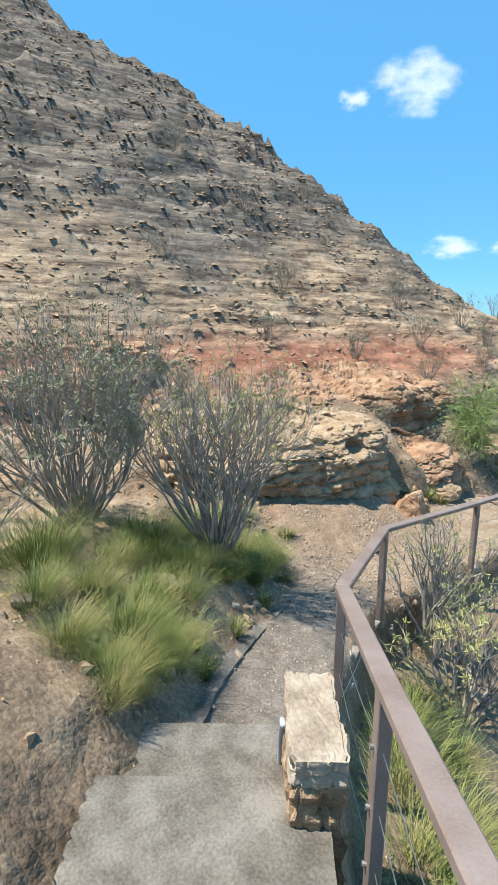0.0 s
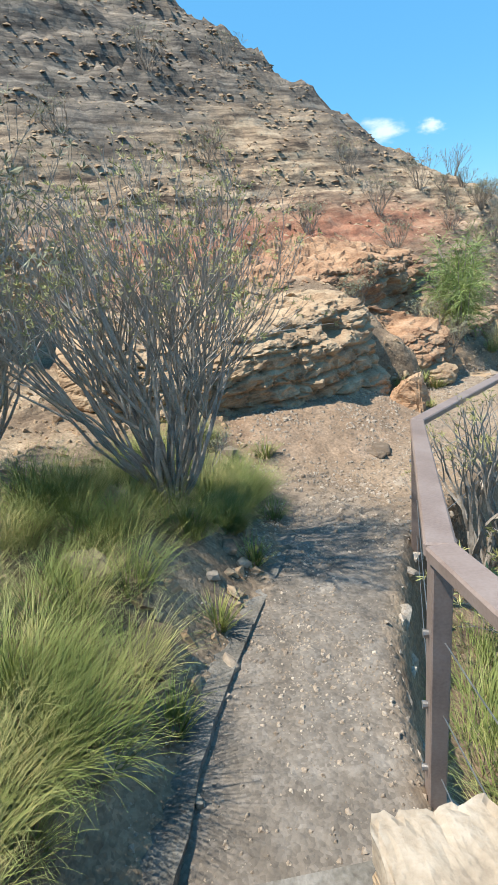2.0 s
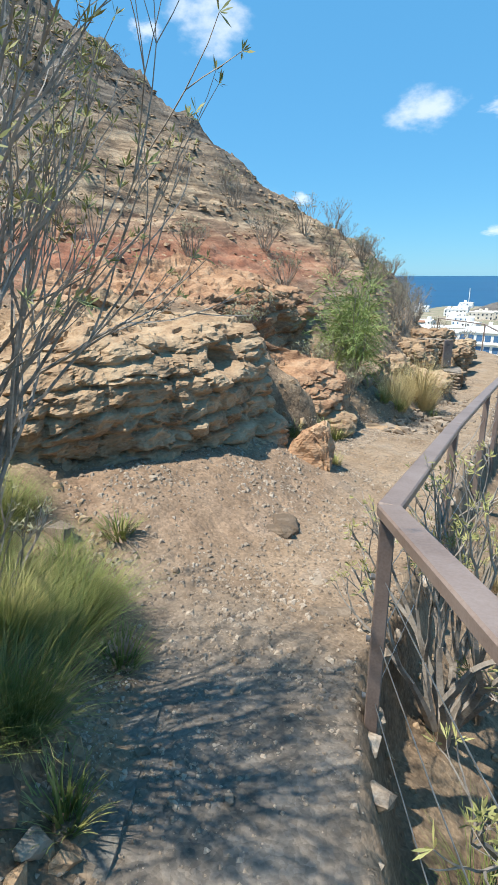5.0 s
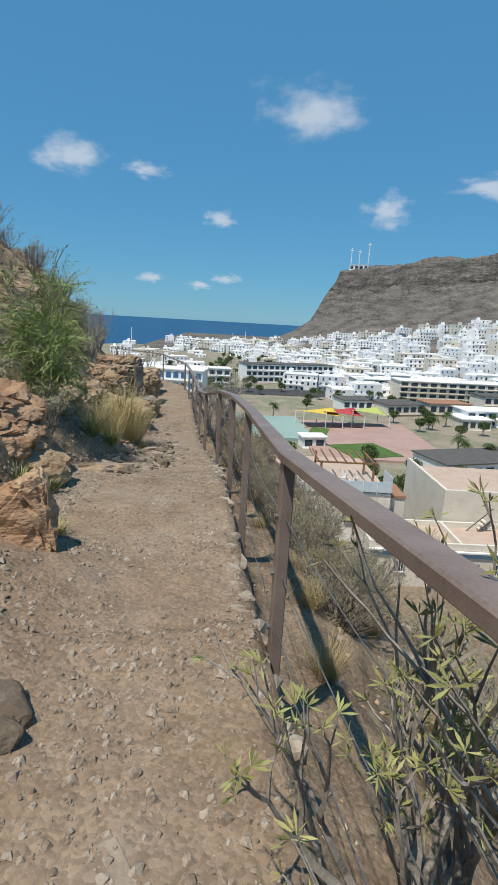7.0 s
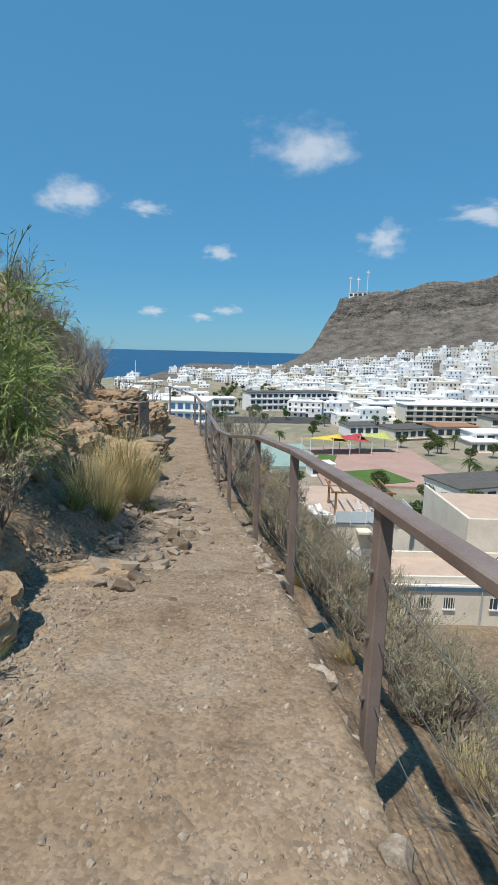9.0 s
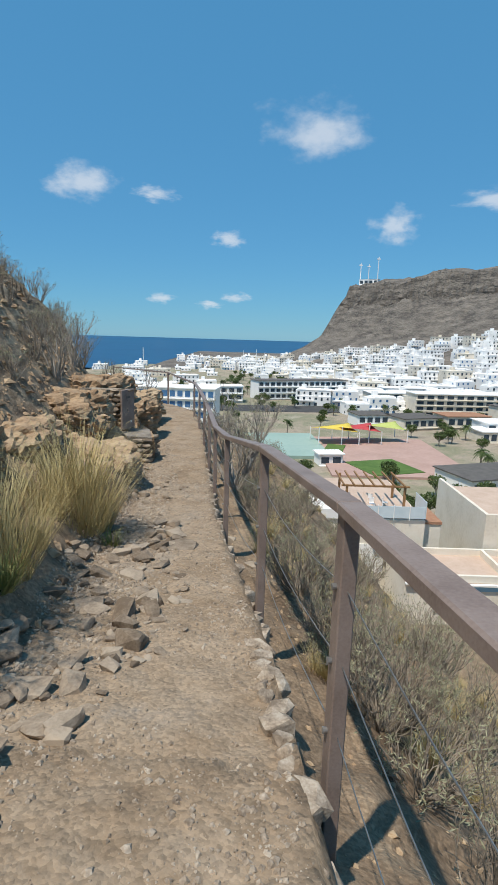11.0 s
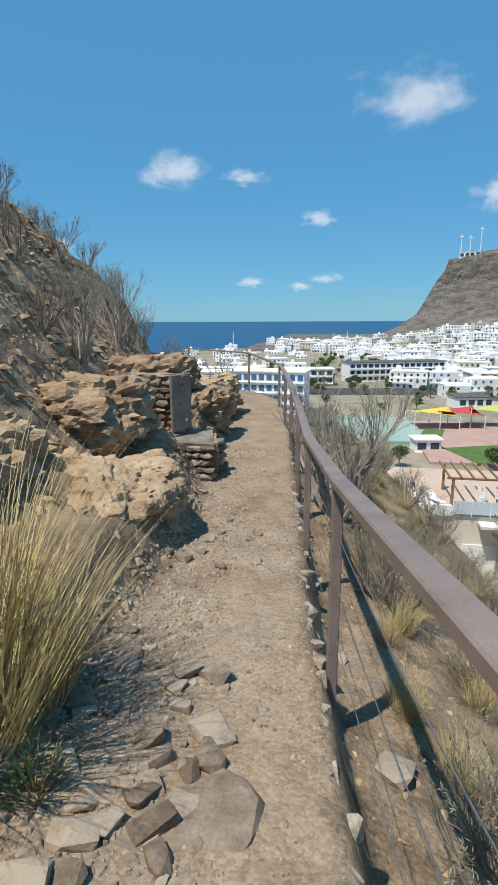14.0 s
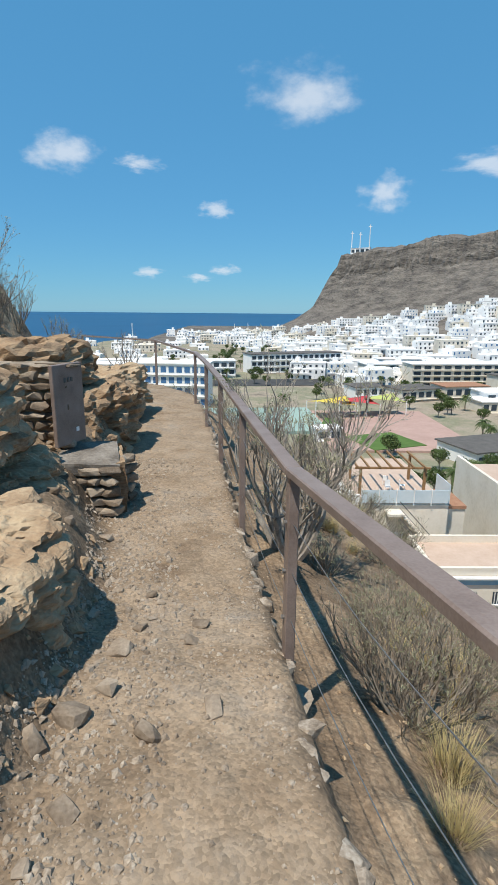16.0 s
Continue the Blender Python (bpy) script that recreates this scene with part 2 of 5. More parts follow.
def bevel(bm, w, seg=1):
    bmesh.ops.bevel(bm, geom=bm.edges[:], offset=w, segments=seg, affect="EDGES", clamp_overlap=True)
    return bm


def beam(bm, a, b, w, h, up=Vector((0, 0, 1))):
    """A bar of width w and height h from a to b."""
    a, b = Vector(a), Vector(b)
    d = (b - a).normalized()
    s = d.cross(up).normalized()
    u = s.cross(d)
    ring = [bm.verts.new(p + s * sx * w / 2 + u * sz * h / 2) for p in (a, b) for sx, sz in ((-1, -1), (1, -1), (1, 1), (-1, 1))]
    for f in ((0, 1, 5, 4), (1, 2, 6, 5), (2, 3, 7, 6), (3, 0, 4, 7), (3, 2, 1, 0), (4, 5, 6, 7)):
        bm.faces.new([ring[k] for k in f])


def tube(V, F, pts, radii, sides=5):
    """Adds a tapered tube along pts to the lists V, F."""
    base = len(V)
    n = len(pts)
    for k, p in enumerate(pts):
        d = (pts[min(k + 1, n - 1)] - pts[max(k - 1, 0)]).normalized()
        s = d.cross(Vector((0.31, 0.77, 0.12))).normalized()
        u = s.cross(d)
        for j in range(sides):
            a = 2 * math.pi * j / sides
            V.append(p + (s * math.cos(a) + u * math.sin(a)) * radii[k])
    for k in range(n - 1):
        for j in range(sides):
            j2 = (j + 1) % sides
            F.append((base + k * sides + j, base + k * sides + j2, base + (k + 1) * sides + j2, base + (k + 1) * sides + j))
    F.append(tuple(base + (n - 1) * sides + j for j in range(sides)))


def stone_mesh(seed, mat, flat=0.7):
    """An angular broken stone, about one unit across."""
    r = random.Random(seed)
    bm = bmesh.new()
    for _ in range(30):
        v = Vector((r.uniform(-1, 1), r.uniform(-1, 1), r.uniform(-1, 1)))
        k = max(abs(v.x), abs(v.y), abs(v.z))
        v = v / k * 0.5 * r.uniform(0.75, 1)
        bm.verts.new((v.x, v.y * r.uniform(0.75, 1), v.z * flat))
    h = bmesh.ops.convex_hull(bm, input=bm.verts)
    bmesh.ops.delete(bm, geom=[v for v in bm.verts if not v.link_faces], context="VERTS")
    me = bpy.data.meshes.new("stone")
    bm.to_mesh(me)
    bm.free()
    me.materials.append(mat)
    return me


# ---- the lie of the land ----
RIGHT = np.array([(7.0, -6.0), (3.75, -3.45), (2.84, -2.68), (2.3, -2.1), (1.82, -1.6), (1.54, -1.21), (1.2, -0.59), (0.95, 0.0), (0.84, 1.2), (0.72, 2.37), (0.62, 3.4),
                  (0.5, 4.93), (0.38, 6.47), (0.05, 8.67), (-0.13, 9.87), (-0.3, 11.56), (-0.46, 12.7), (-0.66, 14.35), (-1.03, 17.4), (-1.4, 19.4), (-2.4, 21.5), (-5.0, 24.5), (-12, 29)])
LEFT = np.array([(6.2, -7.2), (2.75, -3.95), (2.04, -3.25), (1.72, -2.65), (1.22, -2.1), (0.92, -1.59), (0.55, -0.99), (0.0, -0.35), (-1.2, 0.3), (-1.75, 1.1), (-1.85, 1.9), (-1.25, 2.8),
                 (-0.9, 3.4), (-1.0, 4.3), (-1.15, 5.5), (-0.78, 6.5), (-1.02, 8.0), (-1.15, 9.5), (-1.2, 10.8), (-1.32, 12.0), (-1.62, 13.0), (-1.8, 14.5), (-2.2, 17.4), (-3.5, 22.4), (-6.5, 25.5), (-14, 30)])
PZ = np.array([(-7.2, 2.6), (-6.0, 2.4), (-4.2, 2.0), (-3.45, 1.72), (-2.68, 1.36), (-2.1, 1.26), (-1.6, 1.17), (-1.0, 1.05), (-0.4, 0.9), (0.1, 0.78), (1.0, 0.7), (2.4, 0.63), (3.6, 0.565), (4.4, 0.48),
               (5.3, 0.31), (5.7, 0.215), (6.85, 0.0), (8.85, -0.3), (10.8, -0.5), (11.6, -0.62), (13, -0.66), (17, -0.66), (20, -0.62), (22.5, -0.75), (26, -2.2), (30, -4.0)])


def nearest(line, X, Y):
    """Signed distance to a polyline (positive on its left) and the y of its foot."""
    best = np.full(X.shape, 1e9)
    sd, fy = np.zeros(X.shape), np.zeros(X.shape)
    for (ax, ay), (bx, by) in zip(line[:-1], line[1:]):
        dx, dy = bx - ax, by - ay
        t = np.clip(((X - ax) * dx + (Y - ay) * dy) / (dx * dx + dy * dy), 0, 1)
        px, py = ax + t * dx, ay + t * dy
        d = np.hypot(X - px, Y - py)
        side = np.sign(dx * (Y - ay) - dy * (X - ax))
        near = d < best
        best = np.where(near, d, best)
        sd = np.where(near, d * np.where(side == 0, 1, side), sd)
        fy = np.where(near, py, fy)
    return sd, fy


def smooth(a, b, v):
    t = np.clip((v - a) / (b - a), 0, 1)
    return t * t * (3 - 2 * t)


def table(y, rows):
    return np.interp(y, [r[0] for r in rows], [r[1] for r in rows])


STEP_H = [(-7, 0.1), (-3, 0.2), (-1.5, 0.22), (-0.3, 0.06), (0.6, 0.25), (1.2, 0.7), (2.6, 0.85), (3.6, 0.5), (5.5, 0.25), (7, 0.2), (9, 0.3), (10, 0.4), (12, 0.35), (13, 0.4), (15, 0.5), (18, 0.4), (22, 0.15), (30, 0.1)]
BANK_S = [(-7, 0.35), (-3, 0.38), (-1.3, 0.45), (0, 0.3), (1.5, 0.5), (4, 0.45), (6, 0.55), (9, 0.4), (13, 0.4), (16, 0.45), (20, 0.3), (30, 0.1)]


def hill(X, Y):
    base = np.interp(-X, [-5, 0, 2.3, 4, 7.5, 12, 20, 30, 60], [1.0, 1.5, 1.9, 2.6, 5.0, 8.9, 15.4, 24.0, 38.0])
    crest = np.interp(-X, [0, 4, 5, 6, 8.8, 11.5, 17, 20, 30, 60], [9.0, 11.5, 14, 13, 12, 11.2, 8.0, 3.5, 2.0, 10.0])
    over = Y - crest
    z = base + np.where(over < 0, 0.02 * over, 0) - np.where(over > 0, np.interp(over, [0, 5, 60], [0, 1.5, 45]) * (0.4 + 0.11 * np.clip(-X, 0, 14)), 0)
    return z


def valley(X, Y):
    v = np.interp(Y, [-100, 20, 40, 60, 90, 110, 330, 700, 760], [-20, -20, -19.5, -24, -31, -34, -36.5, -37.5, -42])
    v = np.where((X < -150) & (Y > 250), v - 30 * smooth(-150, -330, X), v)
    return v


def land(X, Y):
    """Height of the ground without small relief, and the zone weights."""
    dr, ry = nearest(RIGHT, X, Y)
    dl, ly = nearest(LEFT, X, Y)
    dr = -dr
    zp = np.interp(np.where(dr > 0, ry, np.where(dl > 0, ly, 0.5 * (ry + ly))), PZ[:, 0], PZ[:, 1])
    z = zp.copy()
    bank = zp + table(ly, STEP_H) * smooth(0.0, 0.3, dl) + table(ly, BANK_S) * np.clip(dl - 0.2, 0, None)
    z = np.where(dl > 0, bank * (1 - smooth(0.7, 2.8, dl)) + hill(X, Y) * smooth(0.7, 2.8, dl), z)
    z = z + np.where(dr < 0, 0.42 * smooth(0.25, -1.15, X) * smooth(-0.8, 0.5, Y) * smooth(3.1, 1.9, Y) * smooth(-3.2, -1.6, X), 0)
    drop = 0.44 * smooth(0.0, 0.16, dr) + np.interp(np.clip(dr - 0.1, 0, None), [0, 0.5, 2.0, 4.0, 8, 30, 80], [0, 0.2, 1.25, 3.9, 10.2, 33.5, 77.0])
    ridge = 0.40 * smooth(0.0, 0.16, dr) + np.interp(np.clip(dr - 0.1, 0, None), [0, 0.5, 2.0, 4.0, 8, 30, 80], [0, 0.14, 0.9, 2.9, 8.8, 33.0, 77.0])
    k = smooth(5.5, 9.0, ry)
    drop = drop * (1 - k) + ridge * k
    z = np.where(dr > 0, zp - drop, z)
    z = np.where(Y > 22, np.minimum(z, -0.9 - (0.75 + 0.85 * smooth(-3, 4, X)) * (Y - 22)), z)
    z = np.maximum(z, valley(X, Y))
    return z, dl, dr, ly, ry


def axis(parts):
    out = []
    for a, b, step in parts:
        out += list(np.arange(a, b, step))
    return out


def grow(a, b, first, ratio):
    out, s = [a], first
    while out[-1] < b:
        out.append(out[-1] + s)
        s *= ratio
    return out


xs = [-v for v in grow(26.0, 1600.0, 0.8, 1.25)][::-1] + axis([(-25.8, -7.0, 0.2), (-7.0, -2.6, 0.1), (-2.6, 3.4, 0.055), (3.4, 8.0, 0.15)]) + grow(8.0, 1600.0, 0.4, 1.2)
ys = [-v for v in grow(8.0, 400.0, 0.6, 1.3)][::-1] + axis([(-7.8, -4.5, 0.15), (-4.5, 14.0, 0.06), (14.0, 24.0, 0.14)]) + grow(24.0, 4800.0, 0.3, 1.12)
xs, ys = np.array(xs), np.array(ys)
GX, GY = np.meshgrid(xs, ys)
GZ, DL, DR, LY, RY = land(GX, GY)


def relief(x, y, z, dl, dr):
    """Small relief: rough banks, strata ledges on the hill, a lumpy path."""
    p = Vector((x, y, 0))
    r = 0.012 * noise.fractal(p * 9, 0.9, 2.0, 3) + 0.02 * noise.noise(p * 1.7)
    if dl > 0:
        k = min(1.0, dl / 0.5)
        w = min(1.0, max(0.0, (dl - 0.8) / 2.5))
        r += k * 0.07 * noise.fractal(p * 2.3, 0.8, 2.1, 5)
        per = 0.34
        h = z / per + 1.3 * noise.noise(p * 0.35) + 0.5 * noise.noise(p * 1.1)
        f = h - math.floor(h)
        r += w * per * 1.25 * ((f ** 3) - f) * (0.6 + 0.6 * noise.noise(p * 0.6 + Vector((5, 3, 1))))
        far = min(1.0, max(0.0, (dl - 3.0) / 6.0))
        q = Vector((x * 0.5, y * 0.5, z * 1.6))
        h2 = z / 0.95 + 0.9 * noise.noise(p * 0.22) + 0.35 * noise.noise(p * 0.9)
        f2 = h2 - math.floor(h2)
        led = 0.5 + noise.noise(Vector((x * 0.25, y * 0.25, math.floor(h2) * 2.3)))
        r += far * (0.95 * 1.1 * (f2 ** 4 - f2 * 0.7) * led + 0.32 * noise.fractal(q, 0.7, 2.2, 6))
    elif dr > 0.1:
        k = min(1.0, dr / 0.6)
        r += k * (0.09 * noise.fractal(p * 2.0, 0.8, 2.1, 5) + 0.06 * noise.ridged_multi_fractal(p * 0.9, 0.9, 2.1, 4, 1.0, 2.0) - 0.06)
    else:
        r += 0.01 * noise.fractal(p * 3.1, 0.9, 2.0, 4)
    return r


near = (GX > -45) & (GX < 30) & (GY > -30) & (GY < 60)
flat_x, flat_y, flat_z, flat_l, flat_r, flat_n = GX.ravel(), GY.ravel(), GZ.ravel().copy(), DL.ravel(), DR.ravel(), near.ravel()
for k in range(len(flat_x)):
    if flat_n[k]:
        flat_z[k] += relief(flat_x[k], flat_y[k], flat_z[k], flat_l[k], flat_r[k])
GZ = flat_z.reshape(GX.shape)
ny, nx = GX.shape
idx = np.arange(nx * ny).reshape(ny, nx)
quads = np.stack([idx[:-1, :-1].ravel(), idx[:-1, 1:].ravel(), idx[1:, 1:].ravel(), idx[1:, :-1].ravel()], axis=1)
gm = bpy.data.meshes.new("ground")
gm.vertices.add(nx * ny)
gm.vertices.foreach_set("co", np.stack([flat_x, flat_y, flat_z], axis=1).ravel())
gm.loops.add(quads.size)
gm.loops.foreach_set("vertex_index", quads.ravel())
gm.polygons.add(len(quads))
gm.polygons.foreach_set("loop_start", np.arange(0, quads.size, 4))
gm.polygons.foreach_set("loop_total", np.full(len(quads), 4))
gm.update(calc_edges=True)
gm.materials.append(M_GROUND)
inside = smooth(-0.02, -0.12, DL) * smooth(0.02, -0.1, DR)
fan = np.exp(-(((GX + 0.9) / 1.3) ** 2 + ((GY - 1.3) / 1.5) ** 2))
ZONES = {
    "path": inside,
    "grey": inside * smooth(0.9, -0.6, GY) * 0.9,
    "rock": smooth(0.5, 2.6, DL) * (GY < 26) * (GX > -60),
    "red": smooth(1.2, 2.0, DL) * np.exp(-((GZ - 2.9 - 0.05 * GX) / 0.55) ** 2) * smooth(-4.0, -1.0, GY) * smooth(12.0, 8.0, GY) * (GX > -12) * 0.85,
    "slate": smooth(0.5, 2.6, DL) * (GY < 26) * (GX > -60) * smooth(3.5, 6.6, GZ + 0.9 * np.sin(GX * 0.9 + GY * 0.7) + 0.5 * np.sin(GY * 2.1 - GX)) * 0.92,
    "far": smooth(30, 60, GY),
}
ZONES["scree"] = np.maximum(np.clip(1.6 * fan, 0, 1) * smooth(0.4, -0.2, DL) * smooth(-0.35, -1.0, DR), 0.6 * smooth(-0.3, 0.4, GY) * smooth(3.4, 2.0, GY) * smooth(0.3, 0.0, DL) * smooth(0.0, -0.15, DR))
ZONES["path"] = ZONES["path"] * (1 - 0.6 * ZONES["scree"])
ZONES["grey"] = ZONES["grey"] * (1 - ZONES["scree"])
for key, w in ZONES.items():
    a = gm.attributes.new(key, "FLOAT", "POINT")
    a.data.foreach_set("value", np.ascontiguousarray(w, dtype=np.float32).ravel())
ground = tagged(new("ground", gm), "dusty rocky hillside ground with a worn footpath", "ground", kind="structure")


def gz(x, y):
    """Ground height at a place, from the built sheet."""
    j = min(max(int(np.searchsorted(xs, x)) - 1, 0), nx - 2)
    i = min(max(int(np.searchsorted(ys, y)) - 1, 0), ny - 2)
    u, v = (x - xs[j]) / (xs[j + 1] - xs[j]), (y - ys[i]) / (ys[i + 1] - ys[i])
    return float((GZ[i, j] * (1 - u) + GZ[i, j + 1] * u) * (1 - v) + (GZ[i + 1, j] * (1 - u) + GZ[i + 1, j + 1] * u) * v)


def dists(x, y):
    a, _ = nearest(LEFT, np.array([x]), np.array([y]))
    b, _ = nearest(RIGHT, np.array([x]), np.array([y]))
    return float(a[0]), -float(b[0])


# sea
bm = bmesh.new()
bmesh.ops.create_grid(bm, x_segments=40, y_segments=40, size=1)
bmesh.ops.transform(bm, matrix=Matrix.Translation((-400, 2750, -39.2)) @ Matrix.Diagonal((4200, 2150, 1, 1)), verts=bm.verts)
tagged(link("water", bm, M_SEA), "deep blue sea reaching the horizon", "sea", kind="structure")


# ---- headland and clouds ----
CL = np.array([(147.0, 873.0), (285.0, 642.0), (420.0, 380.0), (560.0, 60.0)])


def headland_z(X, Y):
    sd, fy = nearest(CL, X, Y)
    beyond = (X - 147) * (138) + (Y - 873) * (-231) < 0
    d = np.where(beyond, 3.0 * np.abs(sd), -sd * np.where(sd < 0, np.interp(fy, [560, 873], [1.0, 2.6]), 1))
    top = np.interp(fy, [60, 380, 642, 873], [105, 98, 91, 83])
    return np.interp(d, [-200, -3, 3, 9, 22, 115, 200, 275, 300], [8, 0, -3, -20, -26, 0, 0, 0, 0]) * (np.where(d < 30, 1, 0)) + np.where(
        d < 22, top, np.interp(d, [22, 115, 200, 275, 330], [1, 0.07, -0.26, -0.46, -0.62]) * (top - 26) * 1.0), d


hx, hy = np.arange(-120, 780, 5.0), np.arange(60, 1180, 5.0)
HX, HY = np.meshgrid(hx, hy)
HZ, HD = headland_z(HX, HY)
rz = HZ.ravel().copy()
for k, (x, y, d) in enumerate(zip(HX.ravel(), HY.ravel(), HD.ravel())):
    p = Vector((x, y, 0)) * 0.02
    g = min(1.0, max(0.0, (130 - d) / 60))
    h = rz[k] / 11 + noise.noise(p * 0.7)
    f = h - math.floor(h)
    rz[k] += g * (6 * noise.fractal(p, 0.8, 2.1, 6) + (11 if d < 45 else 6) * (f ** 3 - f) + 3)
HZ = rz.reshape(HX.shape)
hi = np.arange(HX.size).reshape(HX.shape)
hq = np.stack([hi[:-1, :-1].ravel(), hi[:-1, 1:].ravel(), hi[1:, 1:].ravel(), hi[1:, :-1].ravel()], axis=1)
hm = mesh_np("headland", np.stack([HX.ravel(), HY.ravel(), rz], axis=1), hq, M_CLIFF)
tagged(new("headland", hm), "dark layered cliff headland above the white town", "cliff", kind="structure")


def hz(x, y):
    j, i = int((x - hx[0]) // 5), int((y - hy[0]) // 5)
    if 0 <= i < len(hy) - 1 and 0 <= j < len(hx) - 1:
        return max(float(HZ[i:i + 2, j:j + 2].mean()), gz(x, y))
    return gz(x, y)


def cloud_material():
    m = bpy.data.materials.new("cloud")
    m.use_nodes = True
    t = m.node_tree
    N, L = t.nodes, t.links
    N.remove(N["Principled BSDF"])
    co = N.new("ShaderNodeTexCoord")
    mp = N.new("ShaderNodeMapping")
    L.new(co.outputs["Object"], mp.inputs[0])
    info = N.new("ShaderNodeObjectInfo")
    n = N.new("ShaderNodeTexNoise")
    n.noise_dimensions = "4D"
    n.inputs["Scale"].default_value, n.inputs["Detail"].default_value, n.inputs["Roughness"].default_value = 1.9, 8, 0.58
    sc = N.new("ShaderNodeMath")
    sc.operation = "MULTIPLY"
    sc.inputs[1].default_value = 40
    L.new(info.outputs["Random"], sc.inputs[0])
    L.new(sc.outputs[0], n.inputs["W"])
    L.new(mp.outputs[0], n.inputs["Vector"])
    ln = N.new("ShaderNodeVectorMath")
    ln.operation = "LENGTH"
    L.new(co.outputs["Object"], ln.inputs[0])
    a = N.new("ShaderNodeMath")
    a.operation = "MULTIPLY_ADD"
    a.inputs[1].default_value = -0.62
    L.new(ln.outputs["Value"], a.inputs[0])
    L.new(n.outputs[0], a.inputs[2])
    r = N.new("ShaderNodeMapRange")
    r.interpolation_type = "SMOOTHSTEP"
    r.inputs["From Min"].default_value, r.inputs["From Max"].default_value = 0.08, 0.50
    r.inputs["To Max"].default_value = 0.62
    L.new(a.outputs[0], r.inputs["Value"])
    e, tr, mx = N.new("ShaderNodeEmission"), N.new("ShaderNodeBsdfTransparent"), N.new("ShaderNodeMixShader")
    e.inputs["Color"].default_value, e.inputs["Strength"].default_value = (0.86, 0.9, 0.95, 1), 0.9
    L.new(r.outputs[0], mx.inputs[0])
    L.new(tr.outputs[0], mx.inputs[1])
    L.new(e.outputs[0], mx.inputs[2])
    L.new(mx.outputs[0], N["Material Output"].inputs[0])
    return m


M_CLOUD = cloud_material()


def cloud(az, el, w, h):
    """A distant cloud at a bearing (degrees left of +y) and elevation, with half sizes in degrees."""
    bm = bmesh.new()
    bmesh.ops.create_grid(bm, x_segments=6, y_segments=6, size=1.0)
    for v in bm.verts:
        v.co.z = -0.1 * (v.co.x ** 2 + v.co.y ** 2)
    ob = tagged(link("cloud", bm, M_CLOUD), "small white fair-weather cloud in a blue sky", "cloud", "clouds", "structure")
    a, e, D = radians(az), radians(el), 3800
    p = Vector((-math.sin(a) * math.cos(e), math.cos(a) * math.cos(e), math.sin(e))) * D
    ob.matrix_world = look(p, (0, 0, 0)) @ Matrix.Diagonal((D * math.tan(radians(w * 0.9)), D * math.tan(radians(h * 0.88)), D * 0.01, 1))
    ob.visible_shadow = False


for c in [(-6.4, 19.6, 8.5, 5.2), (17.3, 14.0, 5.8, 3.3), (10.2, 13.4, 4.0, 1.4), (-14.0, 10.8, 4.6, 3.0), (3.0, 9.6, 3.2, 1.6), (9.8, 3.6, 2.6, 1.0), (1.9, 3.9, 3.0, 1.2), (4.8, 3.1, 2.6, 0.9), (-23, 13.0, 6.0, 2.0), (37.2, 20.8, 6.5, 4.0), (43.0, 20.0, 3.0, 1.7), (33.0, 7.2, 4.6, 2.2), (28.5, 6.8, 2.4, 1.4)]:
    cloud(*c)


# ---- town ----
def house_proto(seed, wall):
    """A flat-roofed house: stepped storeys with parapets, windows, a balcony and a roof hut."""
    r = random.Random(seed)
    w, d, st = r.uniform(10, 20), r.uniform(9, 12), r.choice([2, 2, 3])
    root = new("house")
    x0, x1, y0, y1 = -w / 2, w / 2, -d / 2, d / 2
    levels = []
    for k in range(st):
        levels.append((x0, x1, y0))
        bm = bmesh.new()
        box(bm, x0, y0, k * 2.9 - (6 if k == 0 else -0.004), x1, y1, (k + 1) * 2.9)
        part("storey", bm, wall, root)
        if r.random() < 0.6:
            y0 += r.uniform(0.8, 2.4)
        if r.random() < 0.35:
            x0 += r.uniform(0.5, 3.5)
    t = st * 2.9
    bm = bmesh.new()
    box(bm, x0 - 0.15, y0 - 0.15, t + 0.004, x1 + 0.15, y1 + 0.15, t + 0.5)
    part("roof", bm, wall, root)
    t += 0.5
    bm = bmesh.new()
    hx0 = r.uniform(x0 + 0.5, x1 - 3.2)
    box(bm, hx0, y1 - 3.2, t - 0.02, hx0 + 2.6, y1 - 0.4, t + 2.2)
    part("roof_hut", bm, wall, root)
    bm = bmesh.new()
    box(bm, -0.55, -0.06, -0.65, 0.55, 0.06, 0.65)
    win = bpy.data.meshes.new("window")
    bm.to_mesh(win)
    bm.free()
    win.materials.append(M_BLUEWIN if r.random() < 0.2 else M_GLASS_DARK)
    for k, (a, b, yf) in enumerate(levels):
        n = int((b - a) // 3.1)
        for j in range(n):
            if r.random() < 0.85:
                tall = r.random() < 0.35
                shared("window", win, root, pose(a + (j + 0.5) * (b - a) / n, yf - 0.02, k * 2.9 + 1.55 - 0.25 * tall) @ Matrix.Diagonal((r.uniform(0.8, 1.35), 1, 1.4 if tall else 0.9, 1)))
        for j in range(1):
            shared("window", win, root, pose(a - 0.02, yf + 3.0 + j * 2.6, k * 2.9 + 1.5, 0, 0, 90) @ Matrix.Diagonal((0.8, 1, 0.85, 1)))
    bm = bmesh.new()
    a, b, yf = levels[1]
    box(bm, a + 0.4, yf - 1.1, 2.85, a + (b - a) * 0.55, yf, 3.6)
    part("balcony", bm, wall, root)
    return root


